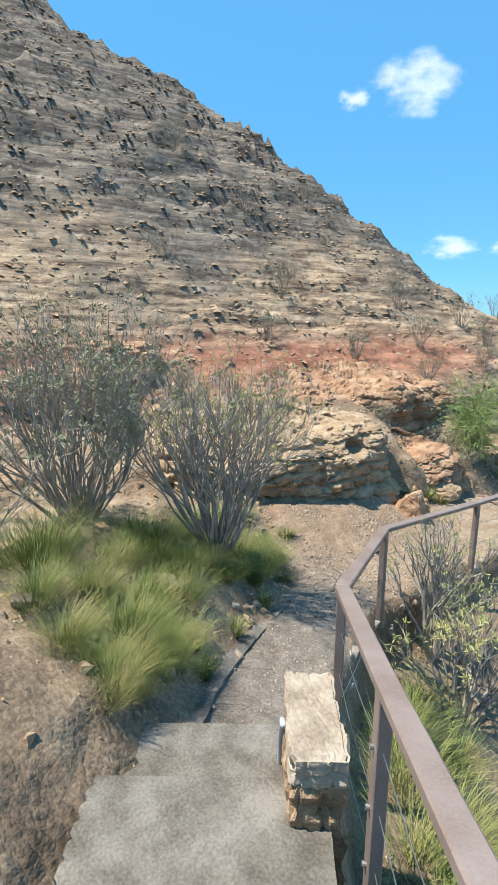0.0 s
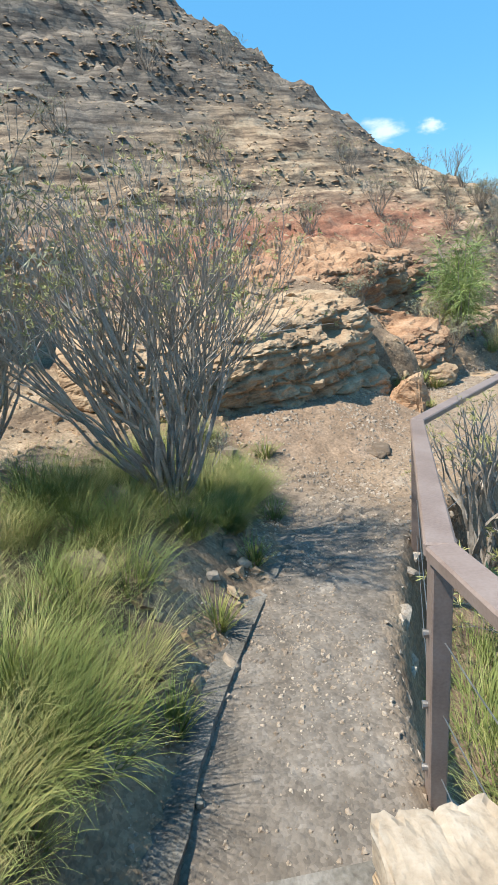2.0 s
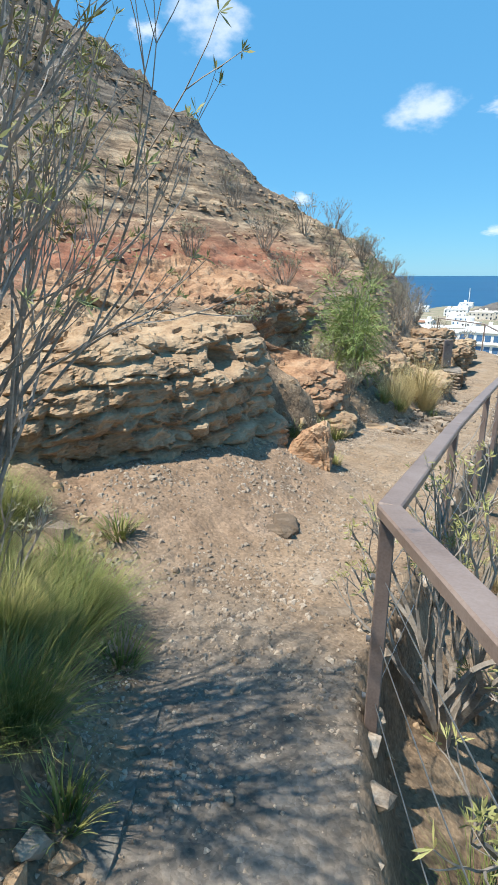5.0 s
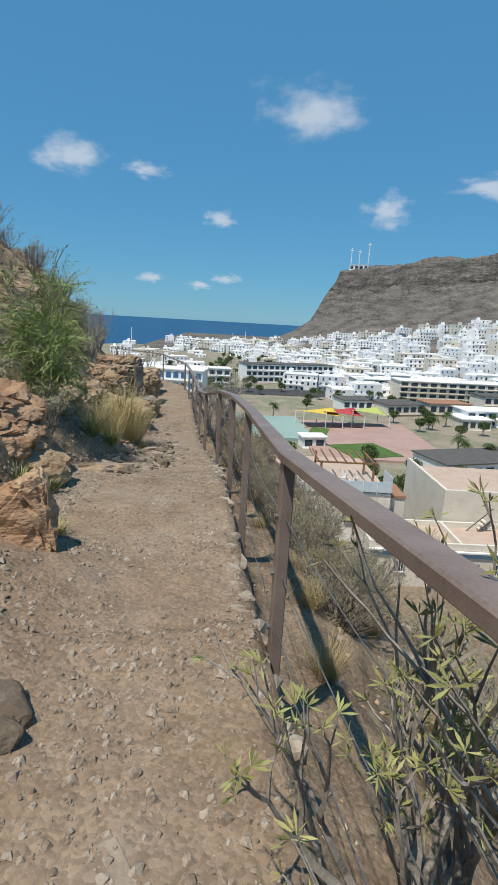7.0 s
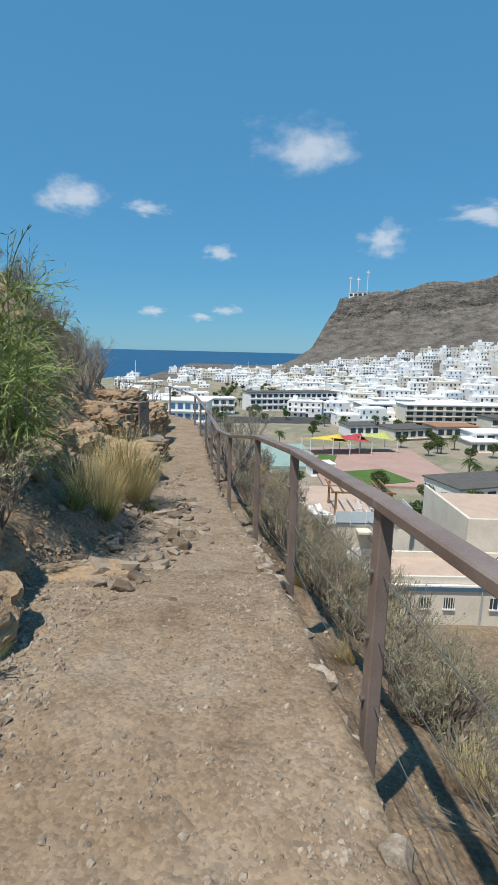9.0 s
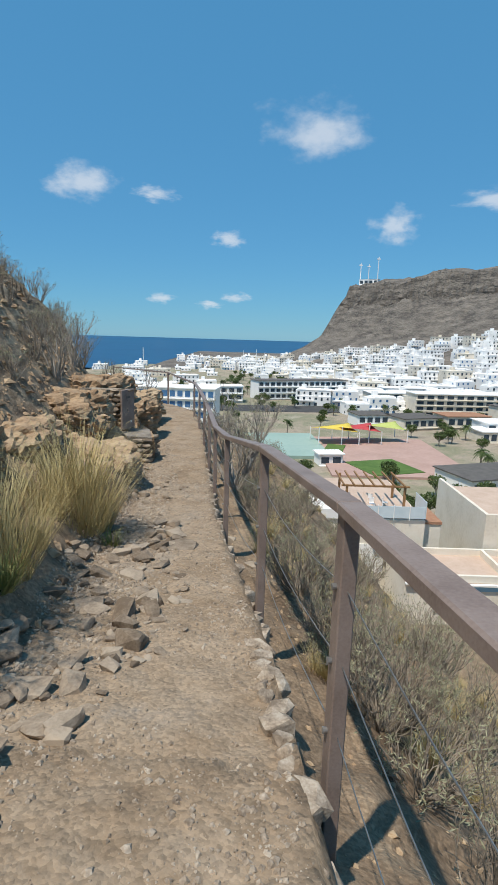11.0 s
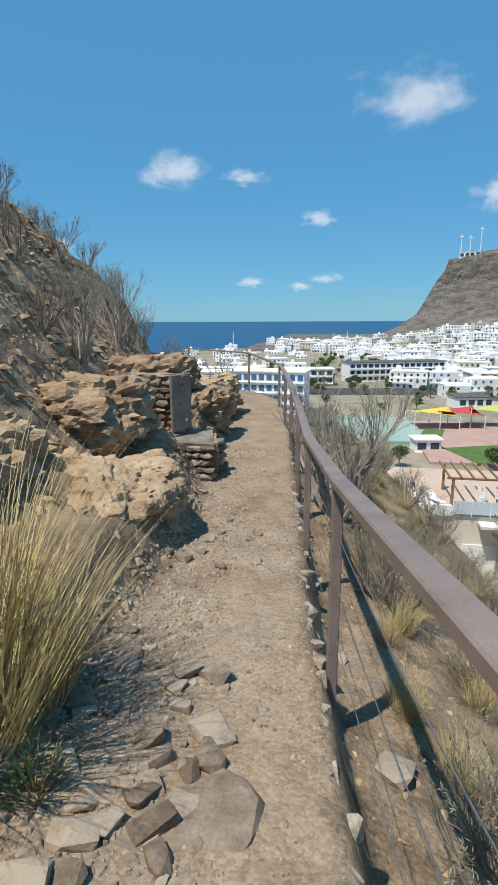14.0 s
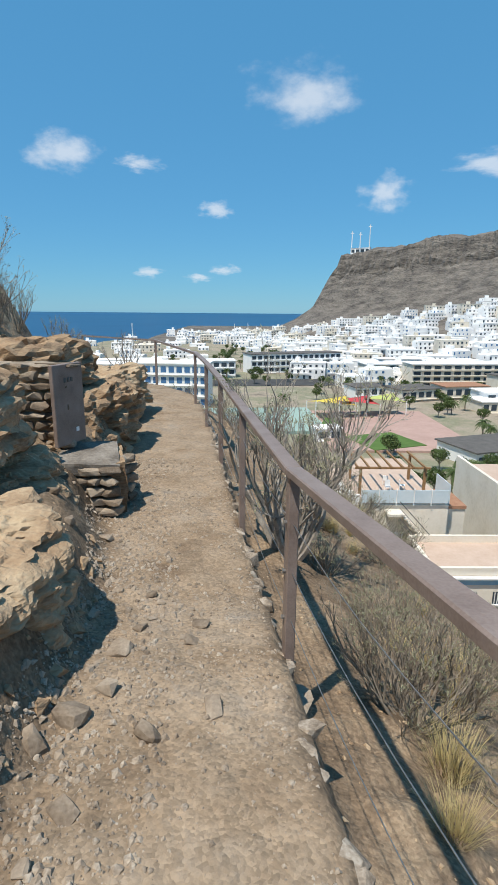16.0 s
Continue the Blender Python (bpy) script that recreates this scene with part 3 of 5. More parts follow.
LABELS = "white flat-roofed house with dark windows on the slope"
protos = []
for k in range(9):
    h = house_proto(100 + k, M_CREAM if k in (3, 7) else M_WHITE)
    tagged(h, "cream flat-roofed house with dark windows in the town" if k in (3, 7) else LABELS, "house", "houses of the town")
    protos.append(h)
rt = random.Random(5)
spots = []
for row in range(15):
    dd = 112 + row * 12.5
    for k in range(60):
        s = k * 13.5 + rt.uniform(-3, 3)
        f = 0.985 - s / 700
        if f < 0.02:
            break
        px, py = np.interp(1 - f, [0, 0.38, 0.78, 1.2], CL[:, 0]), np.interp(1 - f, [0, 0.38, 0.78, 1.2], CL[:, 1])
        x, y = px - 0.87 * dd + rt.uniform(-3, 3), py - 0.49 * dd + rt.uniform(-3, 3)
        spots.append((x, y, True))
for k in range(190):
    spots.append((rt.uniform(-170, 95), rt.uniform(385, 660), False))
slope_spots = [p for p in spots[:-190] if p[1] > 300]
rt.shuffle(slope_spots)
low = [(rt.uniform(35, 250), rt.uniform(285, 470), True) for _ in range(900)]
spots = spots[-190:][:70] + low + slope_spots
placed = []
for n, (x, y, slope) in enumerate(spots):
    if y < 250 or slope and y < 300 and x < 70 or (slope and rt.random() < 0.10) or any(abs(x - a) < 14.5 and abs(y - b) < 10.5 for a, b in placed) or len(placed) > (175 if n < 970 else 295):
        continue
    if not slope and (abs(x + 0.05 * y) < 14 or y < 400 and x > 40):
        continue
    z = hz(x, y)
    if z < -39:
        continue
    placed.append((x, y))
    src = protos[rt.choice([0, 1, 2, 3, 4, 5, 6, 7, 8, 0, 1, 2, 4, 5])]
    m = pose(x, y, z - (0 if slope else 3.2), 0, 0, rt.choice([0, 8, -10, 12, 5, 20]))
    copy_thing(src, m)
for k, p in enumerate(protos):
    p.matrix_basis = pose(52 + 13 * k, 268 + 4 * k, -36, 0, 0, 12)


def slab_building(name, label, x0, y0, x1, depth, z0, z1, wall, roof, cols, rows, win_mat, rz=0, over=0.5):
    """A long block with rows of window openings set into the front, slab edges and a flat roof."""
    root = tagged(new(name), label, "building")
    W = x1 - x0
    root.matrix_basis = pose((x0 + x1) / 2, y0, z0, 0, 0, rz)
    H = z1 - z0
    bm = bmesh.new()
    box(bm, -W / 2, 0, -4, W / 2, depth, H)
    part("wall", bm, wall, root)
    bm = bmesh.new()
    box(bm, -W / 2 - over, -over, H + 0.004, W / 2 + over, depth + over, H + 0.35)
    part("roof", bm, roof, root)
    bm = bmesh.new()
    box(bm, -0.5, -0.08, -0.5, 0.5, 0.08, 0.5)
    me = bpy.data.meshes.new("window")
    bm.to_mesh(me)
    bm.free()
    me.materials.append(win_mat)
    for r in range(rows):
        hs = H / rows
        for c in range(cols):
            cw = W / cols
            shared("window", me, root, pose(-W / 2 + (c + 0.5) * cw, -0.03, (r + 0.5) * hs) @ Matrix.Diagonal((cw * 0.66, 1, hs * 0.55, 1)))
        bm = bmesh.new()
        box(bm, -W / 2, -0.9, r * hs + 0.02, W / 2, -0.004, r * hs + 0.2)
        part("floor_slab", bm, wall, root)
    return root


slab_building("hotel_block", "long white terrace block with blue glazed windows", -44, 205, -14, 12, -35, -19, M_WHITE, M_WHITE, 10, 4, M_BLUEWIN, -6)
slab_building("hotel_block", "white block with blue glazed windows beside palms", -78, 240, -48, 12, -35, -23, M_WHITE, M_WHITE, 9, 3, M_BLUEWIN, -6)
slab_building("shopping_row", "long grey and white arcade with dark openings", 2, 330, 62, 14, -36, -25, M_WHITE, M_DARKROOF, 16, 3, M_GLASS_DARK, 20)
slab_building("shopping_row", "white arcade with dark shop openings", 64, 290, 125, 14, -36, -27, M_CREAM, M_WHITE, 15, 3, M_GLASS_DARK, 6)
slab_building("apartment_block", "cream apartment block with balconies", 80, 262, 150, 14, -35, -24, M_CREAM, M_WHITE, 14, 4, M_GLASS_DARK, 4)
slab_building("pavilion", "low pavilion with a dark flat roof", 46, 228, 60, 12, -34.5, -30.5, M_WHITE, M_DARKROOF, 4, 1, M_GLASS_DARK, 12)
slab_building("pavilion", "low white pavilion with a dark flat roof", 63, 222, 82, 14, -34.5, -30.5, M_CREAM, M_DARKROOF, 5, 1, M_GLASS_DARK, 20)
slab_building("pavilion", "low cream pavilion with a tiled roof", 84, 228, 104, 12, -34.5, -30, M_CREAM, M_ROOFTILE, 5, 1, M_GLASS_DARK, 10)
slab_building("pavilion", "white service hut beside the sports court", 20, 151, 27, 5, -34.5, -31.2, M_WHITE, M_WHITE, 2, 1, M_GLASS_DARK, 10)
slab_building("pavilion", "long low hall with a grey roof", 52, 128, 82, 14, -34.5, -30.5, M_WHITE, M_DARKROOF, 8, 1, M_GLASS_DARK, 18)


def patch(name, label, mat, x0, y0, x1, y1, z, kind="structure", rz=0):
    bm = bmesh.new()
    box(bm, x0, y0, z - 1.5, x1, y1, z, None)
    c = Vector(((x0 + x1) / 2, (y0 + y1) / 2, 0))
    bmesh.ops.rotate(bm, cent=c, matrix=Matrix.Rotation(radians(rz), 3, "Z"), verts=bm.verts)
    return tagged(link(name, bm, mat), label, "paving", kind=kind)


for k, (x, y, w, h) in enumerate(((104, 205, 26, 6), (128, 240, 30, 8), (140, 205, 24, 6), (112, 178, 22, 5), (92, 196, 12, 4), (150, 275, 40, 9), (118, 300, 30, 9), (172, 250, 30, 9), (96, 320, 34, 8), (-20, 300, 30, 8), (-66, 300, 40, 8), (-110, 320, 40, 8))):
    slab_building("town_block", "white low town block with dark windows", x - w / 2, y, x + w / 2, 12, -35, -35 + h, M_CREAM if k % 3 == 1 else M_WHITE, (M_WHITE, M_DARKROOF, M_ROOFTILE)[k % 3 if k % 2 else 0], max(4, w // 4), max(1, h // 3), M_GLASS_DARK, 5 + 3 * (k % 4))
patch("pavement_plaza", "pink paved plaza", M_PINK, 22, 138, 62, 192, -33.7)
patch("pavement_court", "pale green sports court", M_COURT, -22, 158, 24, 196, -33.6, rz=4)
patch("pavement_lawn", "green lawn in the plaza", M_LAWN, 30, 140, 46, 156, -33.55, rz=20)
patch("pavement_lawn_far", "green lawn beside the court", M_LAWN, 24, 160, 30, 178, -33.5, rz=-15)
patch("road", "asphalt road and car park", M_ASPHALT, -30, 268, 70, 292, -35.6, rz=6)
patch("road_side", "asphalt road beside the plaza", M_ASPHALT, 60, 140, 140, 150, -33.8, rz=8)


def sail(m, mat, label):
    root = tagged(new("shade_sail"), label, "shade sail", "shade sails over the plaza")
    root.matrix_basis = m
    V, F = [], []
    n = 8
    for i in range(n + 1):
        for j in range(n + 1):
            u, v = i / n * 2 - 1, j / n * 2 - 1
            V.append((u * 7 * (1 - 0.12 * (1 - v * v)), v * 5 * (1 - 0.12 * (1 - u * u)), 5.2 + 0.8 * u * v - 0.35 * (1 - u * u) * (1 - v * v)))
    for i in range(n):
        for j in range(n):
            F.append((i * (n + 1) + j, (i + 1) * (n + 1) + j, (i + 1) * (n + 1) + j + 1, i * (n + 1) + j + 1))
    ob = new("canopy", mesh_np("canopy", V, F, mat, True))
    ob.parent = root
    so = ob.modifiers.new("thick", "SOLIDIFY")
    so.thickness = 0.05
    for u, v in ((-1, -1), (1, -1), (1, 1), (-1, 1)):
        bm = bmesh.new()
        beam(bm, (u * 7.1, v * 5.1, 0), (u * 7.1, v * 5.1, 5.4 + 0.8 * u * v), 0.22, 0.22, Vector((0, 1, 0)))
        part("pole", bm, M_WHITE, root)


sail(pose(29, 182, -33.7, 0, 0, 10), M_SAIL_Y, "yellow fabric shade sail on white poles")
sail(pose(37, 184, -33.7, 0, 0, 10), M_SAIL_R, "red fabric shade sail on white poles")
sail(pose(47, 188, -33.5, 0, 0, 10), M_SAIL_G, "lime green fabric shade sail on white poles")


def crown_mesh(seed, n, spread, leaf, mat):
    """A crown of many small clumps of leaf blades with gaps."""
    r = random.Random(seed)
    V, F = [], []
    for _ in range(n):
        c = Vector((r.gauss(0, 1), r.gauss(0, 1), r.gauss(0, 1))).normalized() * spread * r.uniform(0.45, 1.0)
        c.z = c.z * 0.7 + spread * 0.2
        c *= 1 + 0.25 * noise.noise(c * 1.5 / spread + Vector((seed, 0, 0)))
        a, b = Vector((r.gauss(0, 1), r.gauss(0, 1), r.gauss(0, 1))).normalized(), Vector((r.gauss(0, 1), r.gauss(0, 1), r.gauss(0, 1))).normalized()
        k = len(V)
        V += [c - a * leaf, c + b * leaf * 0.4, c + a * leaf, c - b * leaf * 0.4]
        F.append((k, k + 1, k + 2, k + 3))
    return mesh_np("crown", V, F, mat)


def tree_proto(seed):
    root = new("tree")
    V, F = [], []
    r = random.Random(seed)
    tube(V, F, [Vector((0, 0, -1)), Vector((0.1, 0, 1.2)), Vector((0, 0.1, 2.6))], [0.22, 0.17, 0.1])
    for k in range(5):
        a = k * 1.26
        tube(V, F, [Vector((0, 0, 1.6)), Vector((math.cos(a), math.sin(a), 2.8)), Vector((1.7 * math.cos(a), 1.7 * math.sin(a), 3.8))], [0.1, 0.07, 0.02], 4)
    o = new("trunk", mesh_np("trunk", V, F, M_BARK))
    o.parent = root
    c = new("crown", crown_mesh(seed, 700, 2.2, 0.35, M_PALM))
    c.parent, c.location = root, (0, 0, 3.4)
    return tagged(root, "round dark green street tree", "tree", "trees of the town")


def palm_proto(seed):
    root = new("palm_tree")
    r = random.Random(seed)
    V, F = [], []
    H = r.uniform(4.5, 6)
    tube(V, F, [Vector((0, 0, -1)), Vector((0.15, 0, H * 0.5)), Vector((0.1, 0.1, H))], [0.28, 0.2, 0.17], 7)
    o = new("trunk", mesh_np("trunk", V, F, M_TWIG))
    o.parent = root
    V, F = [], []
    for k in range(34):
        a, up = r.uniform(0, 6.28), r.uniform(-0.5, 1.1)
        prev = None
        L = r.uniform(2.0, 2.7)
        for s in range(8):
            t = s / 7
            p = Vector((math.cos(a) * L * t * math.cos(up * (1 - 0.3 * t)), math.sin(a) * L * t * math.cos(up * (1 - 0.3 * t)), H + L * (math.sin(up) * t - 0.75 * t * t)))
            side = Vector((-math.sin(a), math.cos(a), 0)) * 0.5 * math.sin(math.pi * min(1, t * 0.9 + 0.08))
            if prev is not None:
                for q in (-1, 1):
                    b = len(V)
                    V += [prev, (prev + p) / 2, (prev + p) / 2 + side * q - Vector((0, 0, 0.25))]
                    F.append((b, b + 1, b + 2))
                    b = len(V)
                    V += [(prev + p) / 2, p, p + side * q - Vector((0, 0, 0.25))]
                    F.append((b, b + 1, b + 2))
            prev = p
    o = new("palm_head", mesh_np("palm_head", V, F, M_PALM))
    o.parent = root
    return tagged(root, "palm tree with arching green fronds", "palm tree", "palms of the town")


tp, pp = [tree_proto(1), tree_proto(2), tree_proto(3)], [palm_proto(4), palm_proto(5)]
green = []
for k in range(95):
    green.append((rt.uniform(-90, 110), rt.uniform(200, 400)))
for k in range(45):
    green.append((rt.uniform(-20, 30), rt.uniform(395, 520)))
for k in range(40):
    green.append((rt.uniform(-30, 100), rt.uniform(95, 158)))
for k in range(30):
    green.append((rt.uniform(60, 190), rt.uniform(160, 300)))
for n, (x, y) in enumerate(green):
    if 20 < x < 60 and 138 < y < 195 or -24 < x < 25 and 156 < y < 200:
        continue
    src = (tp + pp)[rt.randrange(5)]
    copy_thing(src, pose(x, y, gz(x, y), 0, 0, rt.uniform(0, 360)) @ Matrix.Scale(1, 4))
for k, p in enumerate(tp + pp):
    p.matrix_basis = pose(26 + 4.5 * k, 98 + 1.5 * k, gz(26 + 4.5 * k, 98) - 0.2)
for x, y in ((29, 74), (33, 75), (36, 72), (24, 78), (38, 76)):
    copy_thing(pp[x % 2], pose(x, y, gz(x, y), 0, 0, x * 40))

# masts on the headland and in the harbour
for x, y, h in ((165, 868, 34), (174, 850, 30), (186, 840, 40)):
    root = tagged(new("radio_mast"), "slim white radio mast on the cliff top", "mast", "masts on the cliff")
    bm = bmesh.new()
    beam(bm, (x, y, 78), (x, y, 84 + h), 1.0, 1.0, Vector((0, 1, 0)))
    part("pole", bm, M_WHITE, root)
    bm = bmesh.new()
    box(bm, x - 2.5, y - 0.6, 84 + h - 4, x + 2.5, y + 0.6, 84 + h - 2.5)
    part("crossarm", bm, M_WHITE, root)
slab_building("mast_station", "white station hut on the cliff top", 160, 852, 190, 8, 84, 92, M_WHITE, M_WHITE, 4, 1, M_GLASS_DARK, -30)
for x, y, h in ((-102, 496, 26), (-12, 640, 22), (4, 650, 24), (14, 655, 20), (-60, 610, 18)):
    root = tagged(new("boat_mast"), "tall white sailing boat mast in the harbour", "mast", "boat masts")
    bm = bmesh.new()
    beam(bm, (x, y, -38), (x, y, -38 + h), 0.5, 0.5, Vector((0, 1, 0)))
    part("pole", bm, M_WHITE, root)

# the nearest houses below the slope
villa = tagged(new("villa"), "cream villa with a roof terrace and outside stairs", "house")


def vbox(name, mat, a, label="", parent=villa):
    bm = bmesh.new()
    box(bm, *a)
    return part(name, bm, mat, parent, label)


vbox("wall", M_CREAM, (4.5, 47.2, -27, 15.6, 60, -13.6))
vbox("terrace_floor", M_TERRACE, (4.6, 47.4, -13.597, 15.4, 59.8, -13.45))
vbox("parapet", M_WHITE, (4.5, 47.0, -13.6, 8.6, 47.3, -12.75))
for k in range(5):
    vbox("glass_panel", M_RAILGLASS, (8.75 + k * 1.36, 47.0, -13.4, 8.75 + k * 1.36 + 1.28, 47.06, -12.35), "pale frosted balustrade panel")
    vbox("rail_post", M_WHITE, (8.68 + k * 1.36, 46.96, -13.6, 8.74 + k * 1.36, 47.1, -12.25))
vbox("side_panel", M_RAILGLASS, (15.5, 47.0, -13.4, 15.56, 50.0, -11.9), "pale frosted side panel")
for k in range(4):
    vbox("pergola_post", M_WOOD, (8.9 + (k % 2) * 5.2, 49 + (k // 2) * 4, -13.45, 9.1 + (k % 2) * 5.2, 49.2 + (k // 2) * 4, -11.1))
for k in range(7):
    vbox("pergola_beam", M_WOOD, (8.6 + k * 0.9, 48.7, -11.1, 8.72 + k * 0.9, 53.6, -10.95))
vbox("pergola_rail", M_WOOD, (8.5, 48.95, -11.25, 14.6, 49.15, -11.1))
vbox("window", M_GLASS_DARK, (7.6, 47.12, -17.2, 8.5, 47.25, -15.9), "white framed window")
vbox("garage_door", M_WHITE, (9.6, 47.1, -18.6, 12.2, 47.19, -15.9))
for k in range(12):
    vbox("stair_step", M_CREAM, (11.6 + k * 0.27, 46.0, -14.0 - k * 0.3 - 0.12, 11.9 + k * 0.27, 47.19, -14.0 - k * 0.3))
bm = bmesh.new()
beam(bm, (11.4, 45.95, -12.9), (14.9, 45.95, -16.7), 0.07, 0.07)
beam(bm, (11.4, 45.95, -14.3), (14.9, 45.95, -18.1), 0.1, 0.25)
beam(bm, (11.4, 45.95, -13.4), (14.9, 45.95, -17.2), 0.04, 0.04)
part("stair_rail", bm, M_DARKROOF, villa)
vbox("stair_landing", M_CREAM, (10.6, 46.0, -14.15, 11.7, 47.19, -13.95))

annex = tagged(new("annex"), "low cream house with a pale blue band and barred windows", "house")
annex.matrix_basis = pose(1.6, 0, -0.3)
vbox("wall", M_CREAM, (10.6, 40.6, -26, 27, 46, -15.9), parent=annex)
vbox("roof", M_TERRACE, (10.6, 40.6, -15.896, 27, 46, -15.8), parent=annex)
for q in ((10.6, 40.6, 27, 40.85), (10.6, 45.75, 27, 46), (10.6, 40.85, 10.85, 45.75), (18.4, 40.85, 18.65, 45.75)):
    vbox("parapet", M_CREAM, (q[0], q[1], -15.8, q[2], q[3], -15.25), parent=annex)
vbox("blue_band", M_BLUE, (11.2, 40.52, -16.45, 26.6, 40.597, -16.0), "pale blue painted band", annex)
vbox("ledge", M_WHITE, (10.6, 40.3, -15.98, 27, 40.58, -15.85), "white roof ledge", annex)
for wx, ww in ((12.9, 0.9), (14.9, 0.8), (18.6, 1.6), (21.6, 1.6), (24.4, 1.0)):
    vbox("window", M_GLASS_DARK, (wx, 40.53, -17.9, wx + ww, 40.597, -17.0), "small barred window", annex)
    vbox("window_sill", M_WHITE, (wx - 0.08, 40.42, -18.0, wx + ww + 0.08, 40.597, -17.9), "", annex)
    for k in range(4):
        bx = wx + ww * (k + 0.5) / 4
        vbox("window_bar", M_WHITE, (bx - 0.02, 40.48, -17.9, bx + 0.02, 40.527, -17.0), "", annex)
vbox("downpipe", M_PIPE, (17.8, 40.45, -20, 17.9, 40.55, -15.9), "", annex)

tower = tagged(new("apartment_house"), "tall cream house with a roof parapet", "house")
tower.matrix_basis = pose(3.0, 0, -2.4)
vbox("wall", M_CREAM, (17.4, 46.3, -27, 32, 58, -11.2), parent=tower)
for a in ((17.4, 46.3, 32, 46.6), (17.4, 46.6, 17.7, 58)):
    vbox("parapet", M_CREAM, (a[0], a[1], -11.2, a[2], a[3], -10.2), parent=tower)
vbox("roof", M_TERRACE, (17.7, 46.6, -11.196, 32, 58, -11.05), parent=tower)
for k in range(10):
    vbox("stair_step", M_CREAM, (18.6 + k * 0.28, 45.2, -15.6 + k * 0.3 - 0.12, 18.9 + k * 0.28, 46.29, -15.6 + k * 0.3), parent=tower)
bm = bmesh.new()
beam(bm, (18.5, 45.15, -14.6), (21.6, 45.15, -11.4), 0.07, 0.07)
beam(bm, (18.5, 45.15, -15.8), (21.6, 45.15, -12.6), 0.1, 0.22)
part("stair_rail", bm, M_DARKROOF, tower)
link_house = tagged(new("lean_to"), "small tiled lean-to between the houses", "shed")
vbox("wall", M_CREAM, (15.7, 48, -24, 17.3, 52, -14.2), parent=link_house)
vbox("roof", M_ROOFTILE, (15.65, 47.9, -14.196, 17.35, 52, -13.95), parent=link_house)


def lounger(x, y, z, rz):
    root = tagged(new("sun_lounger"), "white plastic sun lounger on the terrace", "sun lounger", "loungers on the terrace")
    root.matrix_basis = pose(x, y, z, 0, 0, rz)
    bm = bmesh.new()
    box(bm, -0.3, -0.6, 0.28, 0.3, 0.6, 0.34)
    part("seat", bevel(bm, 0.02), M_WHITE, root)
    bm = bmesh.new()
    beam(bm, (0, 0.6, 0.31), (0, 1.1, 0.8), 0.6, 0.06)
    part("backrest", bm, M_WHITE, root)
    for u, v in ((-0.27, -0.5), (0.27, -0.5), (-0.27, 0.5), (0.27, 0.5)):
        bm = bmesh.new()
        beam(bm, (u, v, 0), (u, v, 0.28), 0.05, 0.05, Vector((0, 1, 0)))
        part("leg", bm, M_WHITE, root)


lounger(7.2, 48.6, -13.45, 30)
lounger(8.0, 49.2, -13.45, 30)
lounger(6.4, 49.6, -13.45, 25)


def chair(x, y, z, rz, mat, label):
    root = tagged(new("terrace_chair"), label, "chair", "chairs on the terrace")
    root.matrix_basis = pose(x, y, z, 0, 0, rz)
    bm = bmesh.new()
    box(bm, -0.22, -0.22, 0.42, 0.22, 0.22, 0.46)
    part("seat", bm, mat, root)
    bm = bmesh.new()
    box(bm, -0.22, 0.2, 0.46, 0.22, 0.24, 0.9)
    part("backrest", bm, mat, root)
    for u, v in ((-0.2, -0.2), (0.2, -0.2), (-0.2, 0.2), (0.2, 0.2)):
        bm = bmesh.new()
        beam(bm, (u, v, 0), (u, v, 0.42), 0.04, 0.04, Vector((0, 1, 0)))
        part("leg", bm, mat, root)


for k, (x, y) in enumerate(((5.2, 51), (5.9, 51.4), (5.3, 52.3), (6.3, 52.2))):
    chair(x, y, -13.45, 60 * k, M_DARKROOF, "dark garden chair on the terrace")
for k, (x, y) in enumerate(((11.5, 49.8), (12.8, 50.2), (11.8, 51.5))):
    chair(x, y, -13.45, 70 * k, M_WHITE, "white garden chair under the pergola")


# ---- handrail ----
TOPS = [(4.75, -4.1, 2.98), (3.85, -3.32, 2.66), (2.87, -2.5, 2.33), (2.05, -1.82, 2.09), (1.07, -0.22, 1.71), (0.85, 1.685, 1.49), (0.72, 3.58, 1.35), (0.58, 5.35, 1.18), (0.37, 7.0, 0.995), (0.03, 9.37, 0.60),
        (-0.22, 11.15, 0.39), (-0.46, 13.06, 0.33), (-0.72, 14.9, 0.32), (-1.02, 16.8, 0.32), (-1.36, 18.7, 0.32)]
rail = tagged(new("handrail"), "brown painted steel handrail with flat top bar along the path", "handrail")
for k, (a, b) in enumerate(zip(TOPS[:-1], TOPS[1:])):
    bm = bmesh.new()
    beam(bm, a, b, 0.078, 0.04)
    bar = part("top_bar", bevel(bm, 0.006), M_PAINT, rail)
for k, (x, y, z) in enumerate(TOPS):
    nb = TOPS[min(k + 1, len(TOPS) - 1)]
    pv = TOPS[max(k - 1, 0)]
    d = Vector((nb[0] - pv[0], nb[1] - pv[1], 0)).normalized()
    foot = min(gz(x, y), z - 0.98) - 0.12
    bm = bmesh.new()
    beam(bm, (x, y, foot), (x, y, z - 0.021), 0.05, 0.075, d)
    post = part("post", bevel(bm, 0.004), M_PAINT, rail)
    for h in (0.25, 0.5, 0.75):
        bm = bmesh.new()
        bmesh.ops.create_cone(bm, cap_ends=True, segments=10, radius1=0.012, radius2=0.009, depth=0.02,
                              matrix=Matrix.Translation(Vector((x, y, z - h)) + Vector((-d.y, d.x, 0)) * 0.03) @ d.to_track_quat("X", "Z").to_matrix().to_4x4() @ Matrix.Rotation(radians(90), 4, "X"))
        part("bolt", bm, M_STEEL, post)
